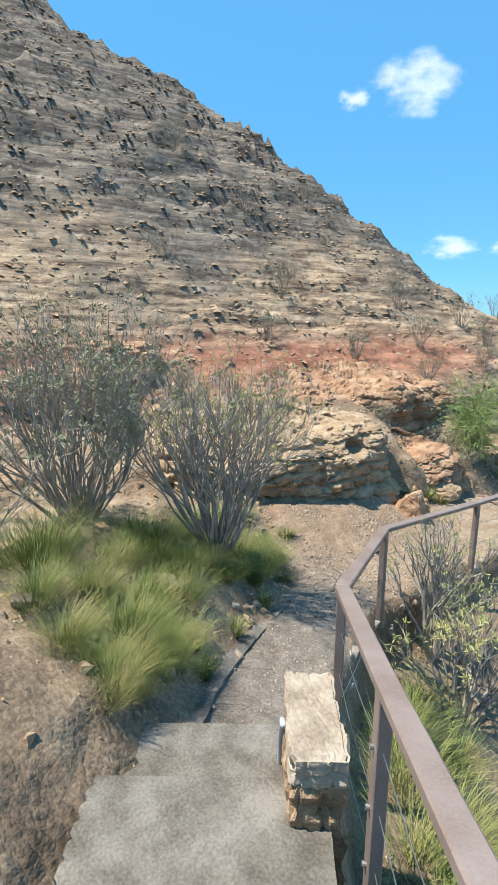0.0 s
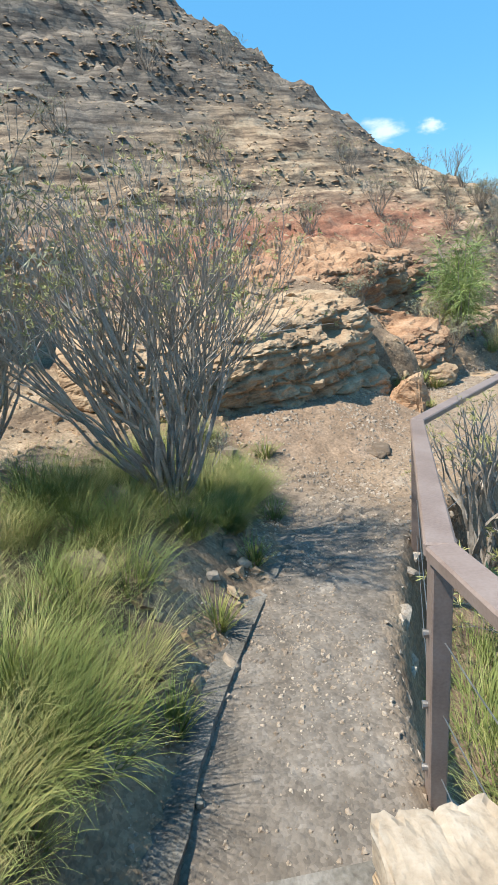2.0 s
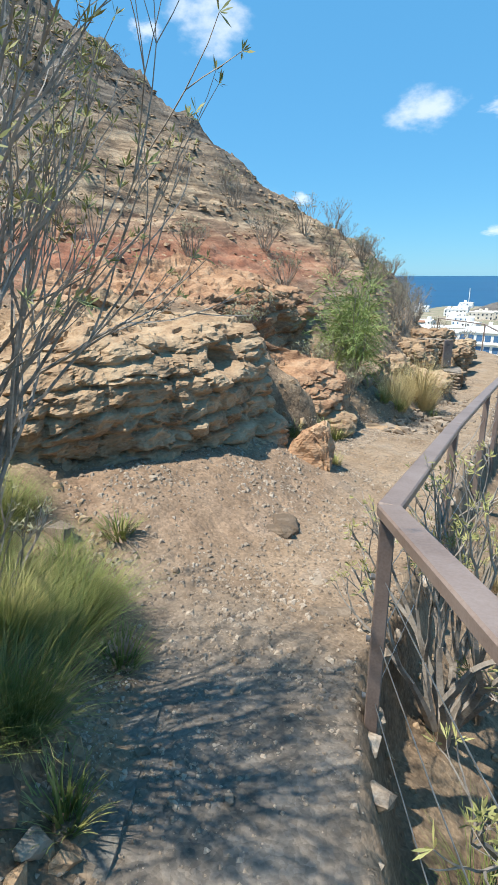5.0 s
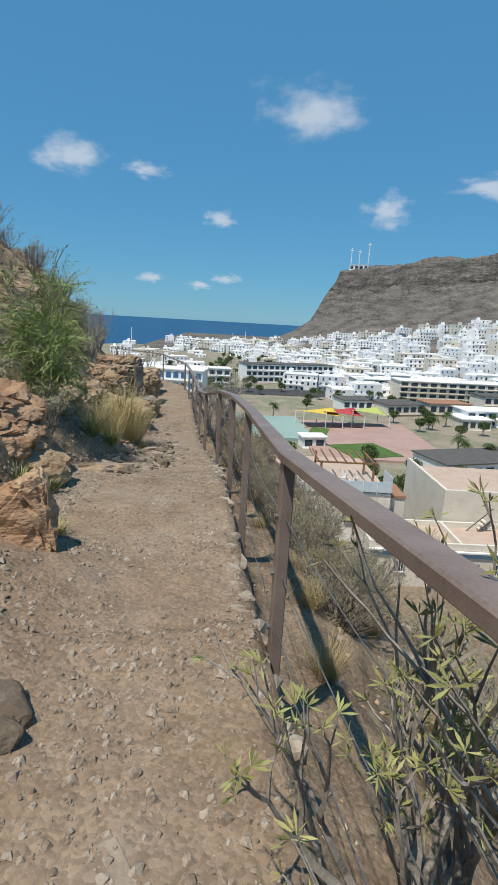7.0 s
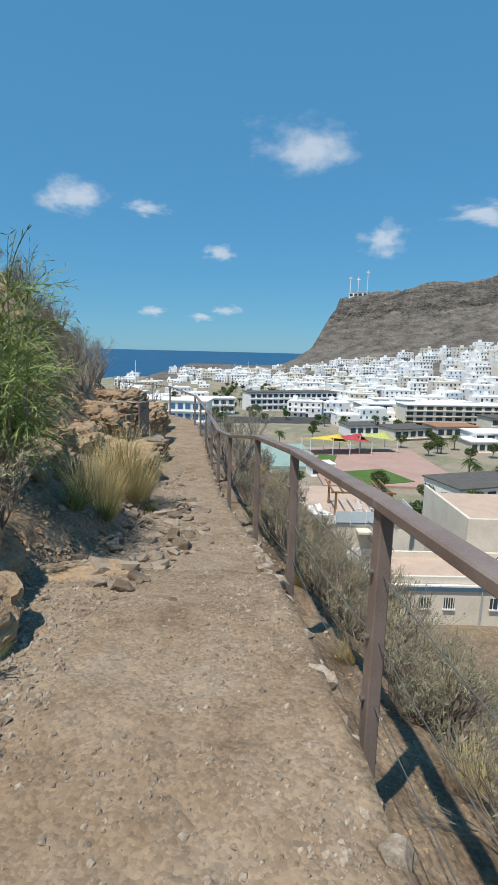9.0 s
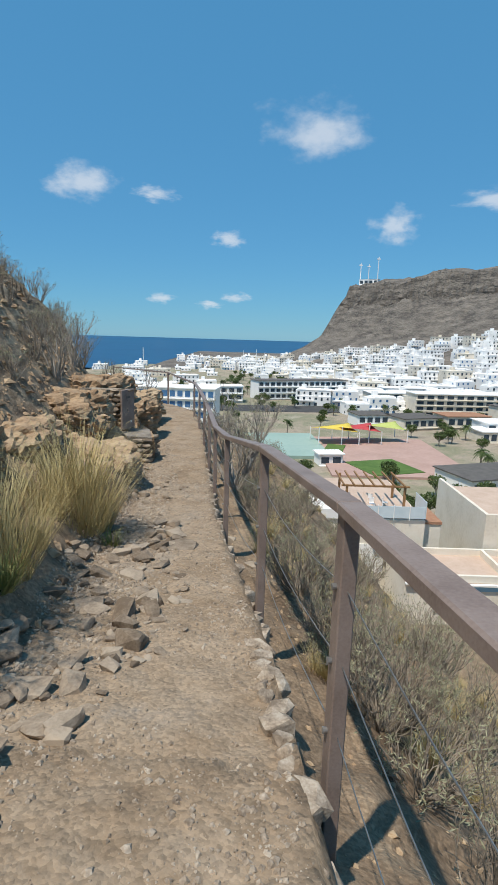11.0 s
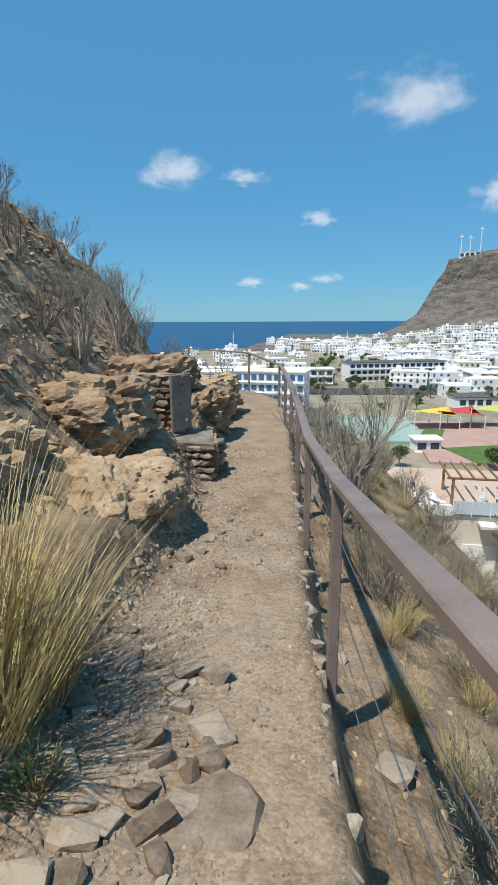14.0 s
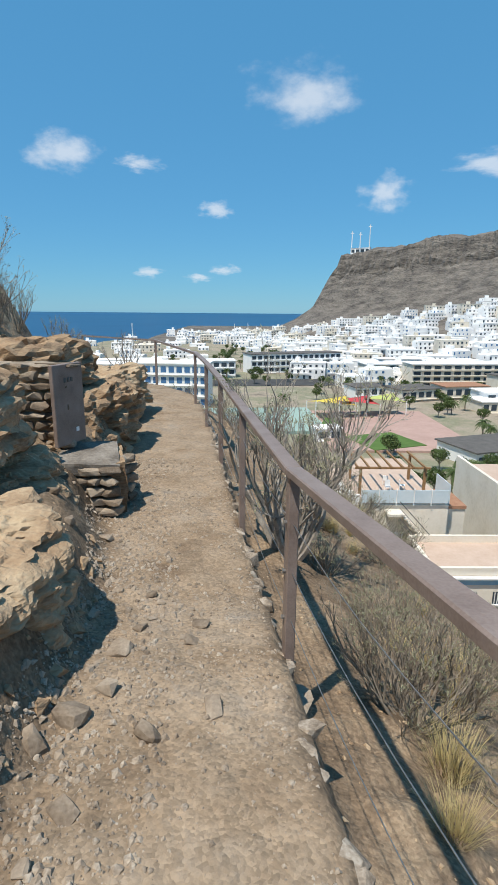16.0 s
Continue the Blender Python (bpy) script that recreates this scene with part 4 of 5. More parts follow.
for h in (0.25, 0.5, 0.75):
    for k, (a, b) in enumerate(zip(TOPS[:-1], TOPS[1:])):
        V, F = [], []
        A, B = Vector(a) - Vector((0, 0, h)), Vector(b) - Vector((0, 0, h))
        pts = [A.lerp(B, t / 6) - Vector((0, 0, 0.05 * math.sin(math.pi * t / 6))) for t in range(7)]
        tube(V, F, pts, [0.002] * 7, 4)
        w = new("wire", mesh_np("wire", V, F, M_STEEL))
        w.parent = rail
far_rail = tagged(new("handrail"), "brown steel handrail at the bend of the path", "handrail")
FT = [(-1.36, 18.7, 0.3), (-2.6, 21.8, 0.35), (-5.2, 24.6, 0.3)]
for a, b in zip(FT[:-1], FT[1:]):
    bm = bmesh.new()
    beam(bm, a, b, 0.05, 0.04)
    part("top_bar", bm, M_PAINT, far_rail)
for x, y, z in FT[1:]:
    bm = bmesh.new()
    beam(bm, (x, y, min(gz(x, y), z - 0.9) - 0.2), (x, y, z), 0.05, 0.06, Vector((0, 1, 0)))
    part("post", bm, M_PAINT, far_rail)

# ---- steps, ramp kerb, wall block ----
DIR = Vector((-0.79, 0.613, 0)).normalized()
SIDE = Vector((DIR.y, -DIR.x, 0))


def rough_box(sx, sy, sz, seed, amp=0.012, cut=5):
    """A cast or hewn block with worn, uneven faces; origin at the top centre."""
    bm = bmesh.new()
    box(bm, -sx / 2, -sy / 2, -sz, sx / 2, sy / 2, 0)
    bmesh.ops.subdivide_edges(bm, edges=bm.edges[:], cuts=cut, use_grid_fill=True)
    for v in bm.verts:
        p = v.co * 6 + Vector((seed * 3.1, 0, 0))
        v.co += noise.noise_vector(p) * amp + noise.noise_vector(p * 3) * amp * 0.5
    return bm


stairs = tagged(new("stairs"), "worn grey concrete steps leading down to the path", "stairs")
TREADS = [((1.93, -2.74), 1.475), ((2.33, -3.03), 1.60), ((2.80, -3.38), 1.74), ((3.30, -3.75), 1.88), ((3.80, -4.12), 2.02)]
for k, ((x, y), z) in enumerate(TREADS):
    c = Vector((x, y, 0)) + SIDE * 0.12 + DIR * -0.02
    bm = rough_box(0.52 if k else 0.42, 0.98, 0.6, k, 0.007, 9)
    ob = part("step", bm, M_CONCRETE, stairs)
    ang = math.degrees(math.atan2(DIR.y, DIR.x))
    ob.matrix_basis = pose(c.x, c.y, z, 0, 0, ang)
kerb = tagged(new("ramp_kerb"), "low worn concrete kerb beside the ramp", "kerb")
KP = [(1.70, -2.66), (1.28, -2.17), (0.95, -1.66), (0.62, -1.12), (0.38, -0.75)]
for k, (a, b) in enumerate(zip(KP[:-1], KP[1:])):
    A, B = Vector((*a, 0)), Vector((*b, 0))
    bm = rough_box((B - A).length + 0.02, 0.19, 0.4, 20 + k, 0.014, 5)
    ob = part("kerb_block", bm, M_CONCRETE, kerb)
    c = (A + B) / 2
    za, zb = np.interp(A.y, PZ[:, 0], PZ[:, 1]), np.interp(B.y, PZ[:, 0], PZ[:, 1])
    ob.matrix_basis = pose(c.x, c.y, (za + zb) / 2 - 0.012 - 0.006 * k, 0, math.degrees(-math.atan2(zb - za, (B - A).length)), math.degrees(math.atan2(B.y - A.y, B.x - A.x)))
block = tagged(new("wall_end"), "broken pale mortared stone wall end beside the steps", "wall")
ang = math.degrees(math.atan2(DIR.y, DIR.x))
def hewn(sx, sy, sz, seed, amp, nx=26, ny=12, nz=10):
    """A broken mortared block: blocky lumps and chipped edges; origin at the top centre."""
    bm = bmesh.new()
    box(bm, -sx / 2, -sy / 2, -sz, sx / 2, sy / 2, 0)
    bmesh.ops.subdivide_edges(bm, edges=bm.edges[:], cuts=max(nx, ny, nz) - 8, use_grid_fill=True)
    o = Vector((seed * 2.7, seed * 1.3, 0))
    for v in bm.verts:
        p = v.co + o
        c = noise.voronoi(p * 11)[0]
        g = min(1.0, (c[1] - c[0]) / 0.14) - 0.6
        out = Vector((v.co.x / sx, v.co.y / sy, (v.co.z + sz / 2) / sz))
        k = sum(abs(e) > 0.49 for e in out)
        v.co += out * 2 * amp * (g + 0.8 * noise.fractal(p * 14, 0.8, 2.1, 4)) * (0.5 if abs(out.z) > 0.49 else 1) - out * (0.016 * (k - 1) if k > 1 else 0)
    return bm


ob = part("cap", hewn(0.50, 0.215, 0.12, 31, 0.011), M_MORTAR, block, "pale crumbling mortar cap")
ob.matrix_basis = pose(2.465, -2.42, 1.905, 0, 0, ang)
ob = part("core", hewn(0.50, 0.21, 1.0, 33, 0.022), M_ROCK, block, "brown stones set in mortar")
ob.matrix_basis = pose(2.465, -2.42, 1.79, 0, 0, ang)
STONES = [stone_mesh(k, M_STONE) for k in range(14)]
FLATS = [stone_mesh(40 + k, M_STONE, 0.3) for k in range(8)]
rs = random.Random(8)
for k in range(18):
    u, s, h = rs.uniform(-0.2, 0.2), rs.choice([-1, 1]), rs.uniform(1.25, 1.74)
    p = Vector((2.465, -2.42, h)) + DIR * u + SIDE * 0.075 * s
    shared("stone", STONES[k % 14], block, pose(p.x, p.y, p.z, rs.uniform(-15, 15), rs.uniform(-15, 15), ang) @ Matrix.Diagonal((rs.uniform(0.1, 0.2), rs.uniform(0.07, 0.12), rs.uniform(0.07, 0.13), 1)))
V, F = [], []
a = Vector((2.465, -2.42, 0)) - SIDE * 0.125
tube(V, F, [a + DIR * 0.2 + Vector((0, 0, 1.3)), a + DIR * 0.16 + Vector((0, 0, 1.62)), a + DIR * 0.05 + Vector((0, 0, 1.82)), a - DIR * 0.03 + Vector((0, 0, 1.86))], [0.013] * 4, 8)
tagged(new("conduit", mesh_np("conduit", V, F, M_PIPE, True)), "grey plastic conduit on the wall end", "pipe")

# ---- rock outcrops ----
def big_rock(name, label, x, y, z, sx, sy, sz, seed, mat, layer=0.16, rough=0.22, rot=0, sub=5):
    """A layered rock: a squarish ball with ledges, pits and cracks."""
    bm = bmesh.new()
    bmesh.ops.create_icosphere(bm, subdivisions=sub, radius=1)
    off = Vector((seed * 7.3, seed * 1.7, seed * 4.1))
    for v in bm.verts:
        n = v.co.copy()
        k = (abs(n.x) ** 4 + abs(n.y) ** 4 + abs(n.z) ** 4) ** 0.25
        p = Vector((n.x / k * sx, n.y / k * sy, n.z / k * sz))
        q = p + off
        h = q.z / layer + 0.8 * noise.noise(q * 1.3)
        f = h - math.floor(h)
        led = noise.noise(Vector((q.x * 0.9, q.y * 0.9, math.floor(h) * 3.7)))
        amp = rough * min(sx, sy, sz)
        disp = amp * (0.9 * noise.fractal(q * 1.6, 0.8, 2.1, 6) + 0.55 * led - 0.2 * (1 - min(1, 9 * min(f, 1 - f))))
        cell = noise.voronoi(Vector((q.x * 2.2, q.y * 2.2, q.z * 3.2)))[0]
        disp -= amp * 0.8 * max(0, 0.14 - (cell[1] - cell[0])) / 0.14
        blk = noise.cell(Vector((q.x * 2.6 + 0.4 * led, q.y * 2.6, h * 0.8))) - 0.5
        disp += amp * 0.7 * blk + amp * 0.25 * noise.fractal(q * 6, 0.7, 2.1, 4)
        v.co = p + Vector((n.x, n.y, n.z * 0.5)) * disp
    ob = link(name, bm, mat)
    ob.matrix_basis = pose(x, y, z, 0, 0, rot)
    return tagged(ob, label, "rock")


def cliff_face(name, label, line, z0, z1, z2, depth, mat, seed, hollows=(), nu=190, nv=110, bulge=0.22, batter=0.0):
    """A weathered rock face along a line: undercut foot, bulging ledges, a brow that runs back into the hill, and hollows."""
    L = [Vector((*p, 0)) for p in line]
    cum = [0.0]
    for p, q in zip(L[:-1], L[1:]):
        cum.append(cum[-1] + (q - p).length)
    V, F = [], []
    off = Vector((seed * 3.7, seed * 1.9, 0))
    for i in range(nu):
        s_ = cum[-1] * i / (nu - 1)
        x, y = (float(np.interp(s_, cum, [p[e] for p in L])) for e in (0, 1))
        xa, ya = (float(np.interp(s_ + 0.25, cum, [p[e] for p in L])) for e in (0, 1))
        xb, yb = (float(np.interp(s_ - 0.25, cum, [p[e] for p in L])) for e in (0, 1))
        t = Vector((xa - xb, ya - yb, 0)).normalized()
        out = Vector((t.y, -t.x, 0))
        end = min(1.0, s_ / 0.5, (cum[-1] - s_) / 0.5)
        lift = 0.14 * noise.noise(Vector((s_ * 1.3, seed, 0)))
        for j in range(nv):
            v = j / (nv - 1)
            if v < 0.68:
                w = v / 0.68
                z = z0 + (z1 - z0) * w + lift * w
                prof = bulge * (math.sin(math.pi * min(1, max(0, (w - 0.25) / 0.75)) ** 1.2) - 0.55 * math.exp(-((w - 0.3) / 0.16) ** 2))
                prof += batter * (1 - w)
                n = out
            else:
                w = (v - 0.68) / 0.32
                z = z1 + lift + (z2 - z1) * w
                prof = -depth * w - 0.1 * math.sin(math.pi * w)
                n = (out * (1 - w) + Vector((0, 0, 1)) * (0.4 + w)).normalized()
            p = Vector((x, y, z)) + out * prof
            q = p + off
            h = q.z / 0.17 + 0.9 * noise.noise(Vector((q.x * 0.9, q.y * 0.9, 0))) + 0.25 * noise.noise(q * 4)
            f = h - math.floor(h)
            led = noise.noise(Vector((q.x * 1.1, q.y * 1.1, math.floor(h) * 3.3)))
            c = noise.voronoi(Vector((q.x * 2.6, q.y * 2.6, q.z * 3.6)) + noise.noise_vector(q * 3) * 0.25)[0]
            crack = max(0, 0.07 - (c[1] - c[0])) / 0.07
            pit = noise.voronoi(q * 9)[0][0]
            d = 0.075 * led + 0.13 * noise.fractal(q * 1.5, 0.85, 2.1, 5) + 0.035 * noise.fractal(q * 9, 0.7, 2.2, 4) - 0.05 * crack
            d += 0.045 * (min(1, 5 * min(f, 1 - f)) - 0.6) - 0.05 * max(0, 0.28 - pit) * (1 + 2 * max(0, noise.noise(q * 1.3)))
            d = d * (0.35 + 0.65 * end)
            for hx_, hy_, hz_, hr, hd in hollows:
                e = Vector(((p.x - hx_) * 0.4, p.y - hy_, (p.z - hz_) * 1.5)).length / hr
                d -= hd * math.exp(-(e ** 4))
            V.append(p + n * d - out * 0.35 * (1 - end))
    for i in range(nu - 1):
        for j in range(nv - 1):
            k = i * nv + j
            F.append((k, k + nv, k + nv + 1, k + 1))
    ob = new(name, mesh_np(name, V, F, mat))
    return tagged(ob, label, "rock")


cliff_face("rock_outcrop", "tan layered rock outcrop with hollows above the scree", [(-2.3, -0.9), (-1.85, -0.1), (-1.42, 0.65), (-1.25, 1.3), (-1.2, 1.9), (-1.22, 2.4), (-1.55, 2.75), (-2.0, 2.95), (-2.6, 3.0)], 0.85, 1.95, 2.2, 1.5, M_ROCK, 1,
           ((-1.2, 1.75, 1.74, 0.15, 0.32), (-1.35, 0.95, 1.4, 0.06, 0.14), (-1.55, 2.75, 1.45, 0.35, 0.25)), bulge=0.1, batter=0.42)
cliff_face("rock_outcrop", "crumbling reddish rock in the gully beside the outcrop", [(-2.3, 2.6), (-1.75, 3.1), (-1.45, 3.5), (-1.35, 4.1), (-1.45, 4.7), (-2.0, 5.1)], 0.5, 1.25, 1.6, 1.2, M_REDROCK, 3, (), 110, 70, 0.08, 0.45)
cliff_face("rock_outcrop", "red broken rock band high on the bank", [(-3.6, 1.6), (-3.1, 2.6), (-2.75, 3.6), (-2.7, 4.8), (-2.85, 5.8), (-3.1, 6.8), (-3.8, 7.4)], 1.2, 2.15, 2.6, 1.4, M_REDROCK, 5, ((-2.75, 3.6, 1.8, 0.25, 0.2), (-2.7, 5.2, 1.7, 0.2, 0.2)), 150, 80, 0.12, 0.4)
cliff_face("rock_outcrop", "tan layered rock ledge jutting out beside the path", [(-2.8, 9.6), (-2.2, 9.85), (-1.68, 10.1), (-1.42, 10.5), (-1.38, 11.0), (-1.45, 11.4), (-1.75, 11.7), (-2.4, 11.95)], -0.8, 0.02, 0.32, 1.1, M_ROCK, 13, ((-1.4, 10.75, -0.3, 0.2, 0.1),), 160, 100, 0.04)
cliff_face("rock_outcrop", "crumbling brown rock step in the bank", [(-3.2, 11.5), (-2.6, 11.9), (-2.05, 12.2), (-1.85, 12.6), (-2.1, 13.1), (-2.9, 13.3)], -0.75, -0.05, 0.35, 1.0, M_ROCK, 15, (), 110, 70, 0.08)
big_rock("rock_outcrop", "red rock band in the hillside", -5.6, -0.4, 2.7, 1.4, 0.8, 0.45, 7, M_REDROCK, 0.2, 0.3, 40)
big_rock("rock_outcrop", "red rock band under a dark ledge", -4.0, -1.3, 2.45, 0.9, 0.6, 0.35, 8, M_REDROCK, 0.18, 0.3, 55)
big_rock("boulder", "flat tan rock at the foot of the bank", -1.15, 4.0, 0.62, 0.38, 0.3, 0.2, 10, M_ROCK, 0.12, 0.3, 20, 4)
big_rock("boulder", "grey rock rising out of the path", -0.14, 1.0, 0.765, 0.22, 0.14, 0.07, 11, M_STONE, 0.2, 0.9, 35, 5)
big_rock("rock_outcrop", "low flat rock ledge in the path edge", -0.95, 5.2, 0.22, 0.45, 0.28, 0.13, 12, M_ROCK, 0.1, 0.3, 15, 4)
big_rock("rock_outcrop", "dark layered rock at the path bend", -2.35, 15.3, -0.3, 0.5, 0.95, 0.5, 16, M_ROCK, 0.14, 0.3, -8)
big_rock("rock_outcrop", "dark layered rock beside the path bend", -2.75, 17.3, -0.25, 0.6, 1.0, 0.45, 17, M_ROCK, 0.14, 0.3, -14)
big_rock("rock_outcrop", "rough brown rock on the bank", -2.75, 12.2, 0.35, 0.75, 0.9, 0.4, 18, M_ROCK, 0.16, 0.3, 10)
big_rock("rock_outcrop", "rough tan rock on the bank", -3.0, 14.6, 0.3, 0.7, 1.1, 0.5, 19, M_ROCK, 0.16, 0.3, -10)
big_rock("rock_outcrop", "pale tan rock on the bank above the grass", -2.3, 7.6, 0.55, 0.6, 0.9, 0.4, 21, M_ROCK, 0.16, 0.3, 10)
big_rock("rock_outcrop", "brown rock ledge on the bank", -2.6, 9.7, 0.35, 0.6, 0.9, 0.35, 22, M_ROCK, 0.16, 0.3, 10)

def split_rock(name, label, x, y, z, sx, sy, sz, rz, seed, mat):
    """An angular boulder with flat broken faces and softened edges; origin at its foot."""
    r = random.Random(seed)
    bm = bmesh.new()
    for p in ((-0.5, -0.4, 0), (0.5, -0.5, 0), (0.45, 0.5, 0), (-0.45, 0.45, 0), (-0.42, -0.1, 0.45), (0.1, -0.38, 0.8), (0.42, -0.15, 0.95), (0.3, 0.35, 0.85), (-0.2, 0.4, 0.62), (0.52, 0.1, 0.4)):
        bm.verts.new((p[0] + r.uniform(-0.06, 0.06), p[1] + r.uniform(-0.06, 0.06), p[2]))
    bmesh.ops.convex_hull(bm, input=bm.verts)
    bmesh.ops.bevel(bm, geom=bm.edges[:], offset=0.035, segments=2, affect="EDGES")
    bmesh.ops.triangulate(bm, faces=bm.faces[:])
    for _ in range(3):
        bmesh.ops.subdivide_edges(bm, edges=[e for e in bm.edges if e.calc_length() > 0.07], cuts=1)
        bmesh.ops.triangulate(bm, faces=bm.faces[:])
    bm.normal_update()
    for v in bm.verts:
        q = v.co * 2.2 + Vector((seed, 0, 0))
        c = noise.voronoi(q * 1.6)[0]
        v.co += v.normal * (0.06 * noise.fractal(q * 2, 0.8, 2.1, 5) - 0.05 * max(0, 0.08 - c[1] + c[0]) / 0.08)
    bmesh.ops.transform(bm, matrix=Matrix.Diagonal((sx, sy, sz, 1)), verts=bm.verts)
    ob = link(name, bm, mat)
    ob.matrix_basis = pose(x, y, z, 0, 0, rz)
    return tagged(ob, label, "rock")


split_rock("boulder", "tan angular boulder beside the path", -0.57, 2.4, gz(-0.57, 2.4) - 0.08, 0.46, 0.38, 0.5, 20, 4, M_REDROCK)
split_rock("boulder", "reddish broken block behind the boulder", -0.72, 2.85, gz(-0.72, 2.85) - 0.05, 0.34, 0.3, 0.3, 80, 6, M_REDROCK)

# ---- dry-stone niche with a metal panel ----
niche = tagged(new("stone_wall"), "dry-stone wall of flat brown stones holding a panel", "wall")
bm = rough_box(0.8, 0.34, 0.95, 51, 0.02, 5)
ob = part("core", bm, M_ROCK, niche)
ob.matrix_basis = pose(-2.48, 13.62, 0.6, 0, 0, 8)
for r in range(9):
    for c in range(5):
        x = -2.82 + c * 0.165 + (r % 2) * 0.07
        shared("stone", FLATS[(r * 5 + c) % 8], niche, pose(x, 13.43 + 0.02 * rs.random() + 0.02 * c, -0.18 + r * 0.088, 0, 0, rs.uniform(-12, 12)) @ Matrix.Diagonal((rs.uniform(0.17, 0.24), 0.17, rs.uniform(0.22, 0.32), 1)))
for c in range(5):
    shared("cap_stone", FLATS[c], niche, pose(-2.8 + c * 0.17, 13.6, 0.61, 0, 0, 20 * c) @ Matrix.Diagonal((0.24, 0.4, 0.14, 1)))
panel = tagged(new("metal_panel"), "brown painted metal service panel set in the stone wall", "panel")
bm = bmesh.new()
box(bm, -0.02, -0.2, 0, 0.02, 0.2, 0.72)
pm = pose(-2.02, 13.5, -0.09, 0, 0, -20)
ob = part("plate", bevel(bm, 0.005), M_PAINT, panel)
ob.matrix_basis = pm
for k in range(3):
    bm = bmesh.new()
    box(bm, 0.021, -0.06 + k * 0.045, 0.56, 0.025, -0.035 + k * 0.045, 0.6)
    ob = part("mark", bm, M_DARKROOF, panel, "dark mark on the plate")
    ob.matrix_basis = pm
bm = bmesh.new()
box(bm, 0.021, 0.06, 0.1, 0.025, 0.1, 0.14)
ob = part("sticker", bm, M_WHITE, panel, "small white sticker")
ob.matrix_basis = pm
ledge = tagged(new("stone_ledge"), "low dry-stone ledge with a flat cemented top", "ledge")
ob = part("top", rough_box(0.55, 0.7, 0.09, 61, 0.018, 6), M_GREYROCK, ledge)
ob.matrix_basis = pose(-1.86, 13.45, -0.16, 3, 4, 15)
ob = part("core", rough_box(0.5, 0.62, 0.5, 62, 0.03, 6), M_ROCK, ledge)
ob.matrix_basis = pose(-1.8, 13.47, -0.2, 0, 0, 15)
for r in range(5):
    for c in range(8):
        a = -0.3 + c * 0.105
        x, y = (-1.56 + 0.05 * math.sin(c), 13.2 + 0.075 * (c - 3) * 1.1) if c > 3 else (-1.98 + c * 0.13, 13.14)
        shared("stone", FLATS[(r * 3 + c) % 8], ledge, pose(x, y, -0.6 + r * 0.09, 0, 0, rs.uniform(-25, 25) + (70 if c > 3 else 0)) @ Matrix.Diagonal((rs.uniform(0.15, 0.24), 0.14, rs.uniform(0.22, 0.32), 1)))

# ---- plants ----
def bush(name, label, category, x, y, h, spread, stems, levels, seed, leaf_mat=None, leaf=0.03, per_tip=6, bark=M_BARK, r0=0.022, z=None, group="", lean=(0, 0), flat=0.0):
    """A shrub of forking tapered stems from one base with small rosettes of leaves at the tips."""
    r = random.Random(seed)
    root = tagged(new(name), label, category, group)
    zb = gz(x, y) if z is None else z
    root.matrix_basis = pose(x, y, zb - 0.04)
    V, F, LV, LF = [], [], [], []

    def leafy(p, d, n):
        for _ in range(n):
            a = Vector((r.gauss(0, 1), r.gauss(0, 1), r.gauss(0, 1))).normalized()
            o = (d * 0.7 + a).normalized()
            s = o.cross(a + Vector((0.1, 0.2, 0.3))).normalized()
            L = leaf * r.uniform(0.7, 1.4)
            k = len(LV)
            LV.extend([p, p + o * L * 0.6 + s * L * 0.08, p + o * L, p + o * L * 0.6 - s * L * 0.08])
            LF.append((k, k + 1, k + 2, k + 3))

    def grow_branch(p, d, L, rad, lev):
        pts, rr = [p], [rad]
        n = 4 if lev < 2 else 3
        for k in range(n):
            d = (d + Vector((r.gauss(0, 0.1), r.gauss(0, 0.1), r.gauss(0.07, 0.08)))).normalized()
            p = p + d * L / n
            pts.append(p)
            rr.append(rad * (1 - 0.4 * (k + 1) / n))
        tube(V, F, pts, rr, 5 if lev == 0 else 4 if lev == 1 else 3)
        if lev >= levels:
            if leaf_mat and r.random() < 0.85:
                leafy(p, d, per_tip)
            return
        for k in range(r.choice([2, 2, 3])):
            a = Vector((r.gauss(0, 1), r.gauss(0, 1), r.gauss(0, 0.6))).normalized()
            grow_branch(p, (d + a * r.uniform(0.28, 0.5)).normalized(), L * r.uniform(0.55, 0.8), rad * 0.58, lev + 1)

    first = h * 0.40
    for k in range(stems):
        a = r.uniform(0, 2 * math.pi)
        o = spread / h * math.sqrt(r.random())
        d = Vector((math.cos(a) * o + lean[0], math.sin(a) * o + lean[1], 1 - flat)).normalized()
        grow_branch(Vector((math.cos(a), math.sin(a), 0)) * 0.12 * spread * r.random(), d, first * r.uniform(0.75, 1.2), r0 * r.uniform(0.6, 1.15), 0)
    o = new("branching", mesh_np("branching", V, F, bark))
    o.parent = root
    if LV:
        o = new("foliage", mesh_np("foliage", LV, LF, leaf_mat))
        o.parent = root
    return root


E_L = "grey-stemmed succulent shrub with sparse yellow-green leaf tips"
bush("shrub", E_L + " beside the ramp", "shrub", 0.08, -1.31, 1.44, 0.95, 50, 4, 1, M_LEAF, 0.024, 9, M_BARK, 0.018, z=1.48, lean=(0.02, 0.02))
bush("shrub", "dense dark grey-green shrub on the bank", "shrub", -0.95, -2.2, 1.75, 1.45, 60, 4, 2, M_LEAF_GREY, 0.045, 9, M_BARK, 0.018, flat=0.15)
bush("shrub", "dense grey-green shrub above the grass bank", "shrub", -2.0, -3.6, 1.5, 1.3, 28, 4, 3, M_LEAF_GREY, 0.05, 8, M_BARK, 0.02)
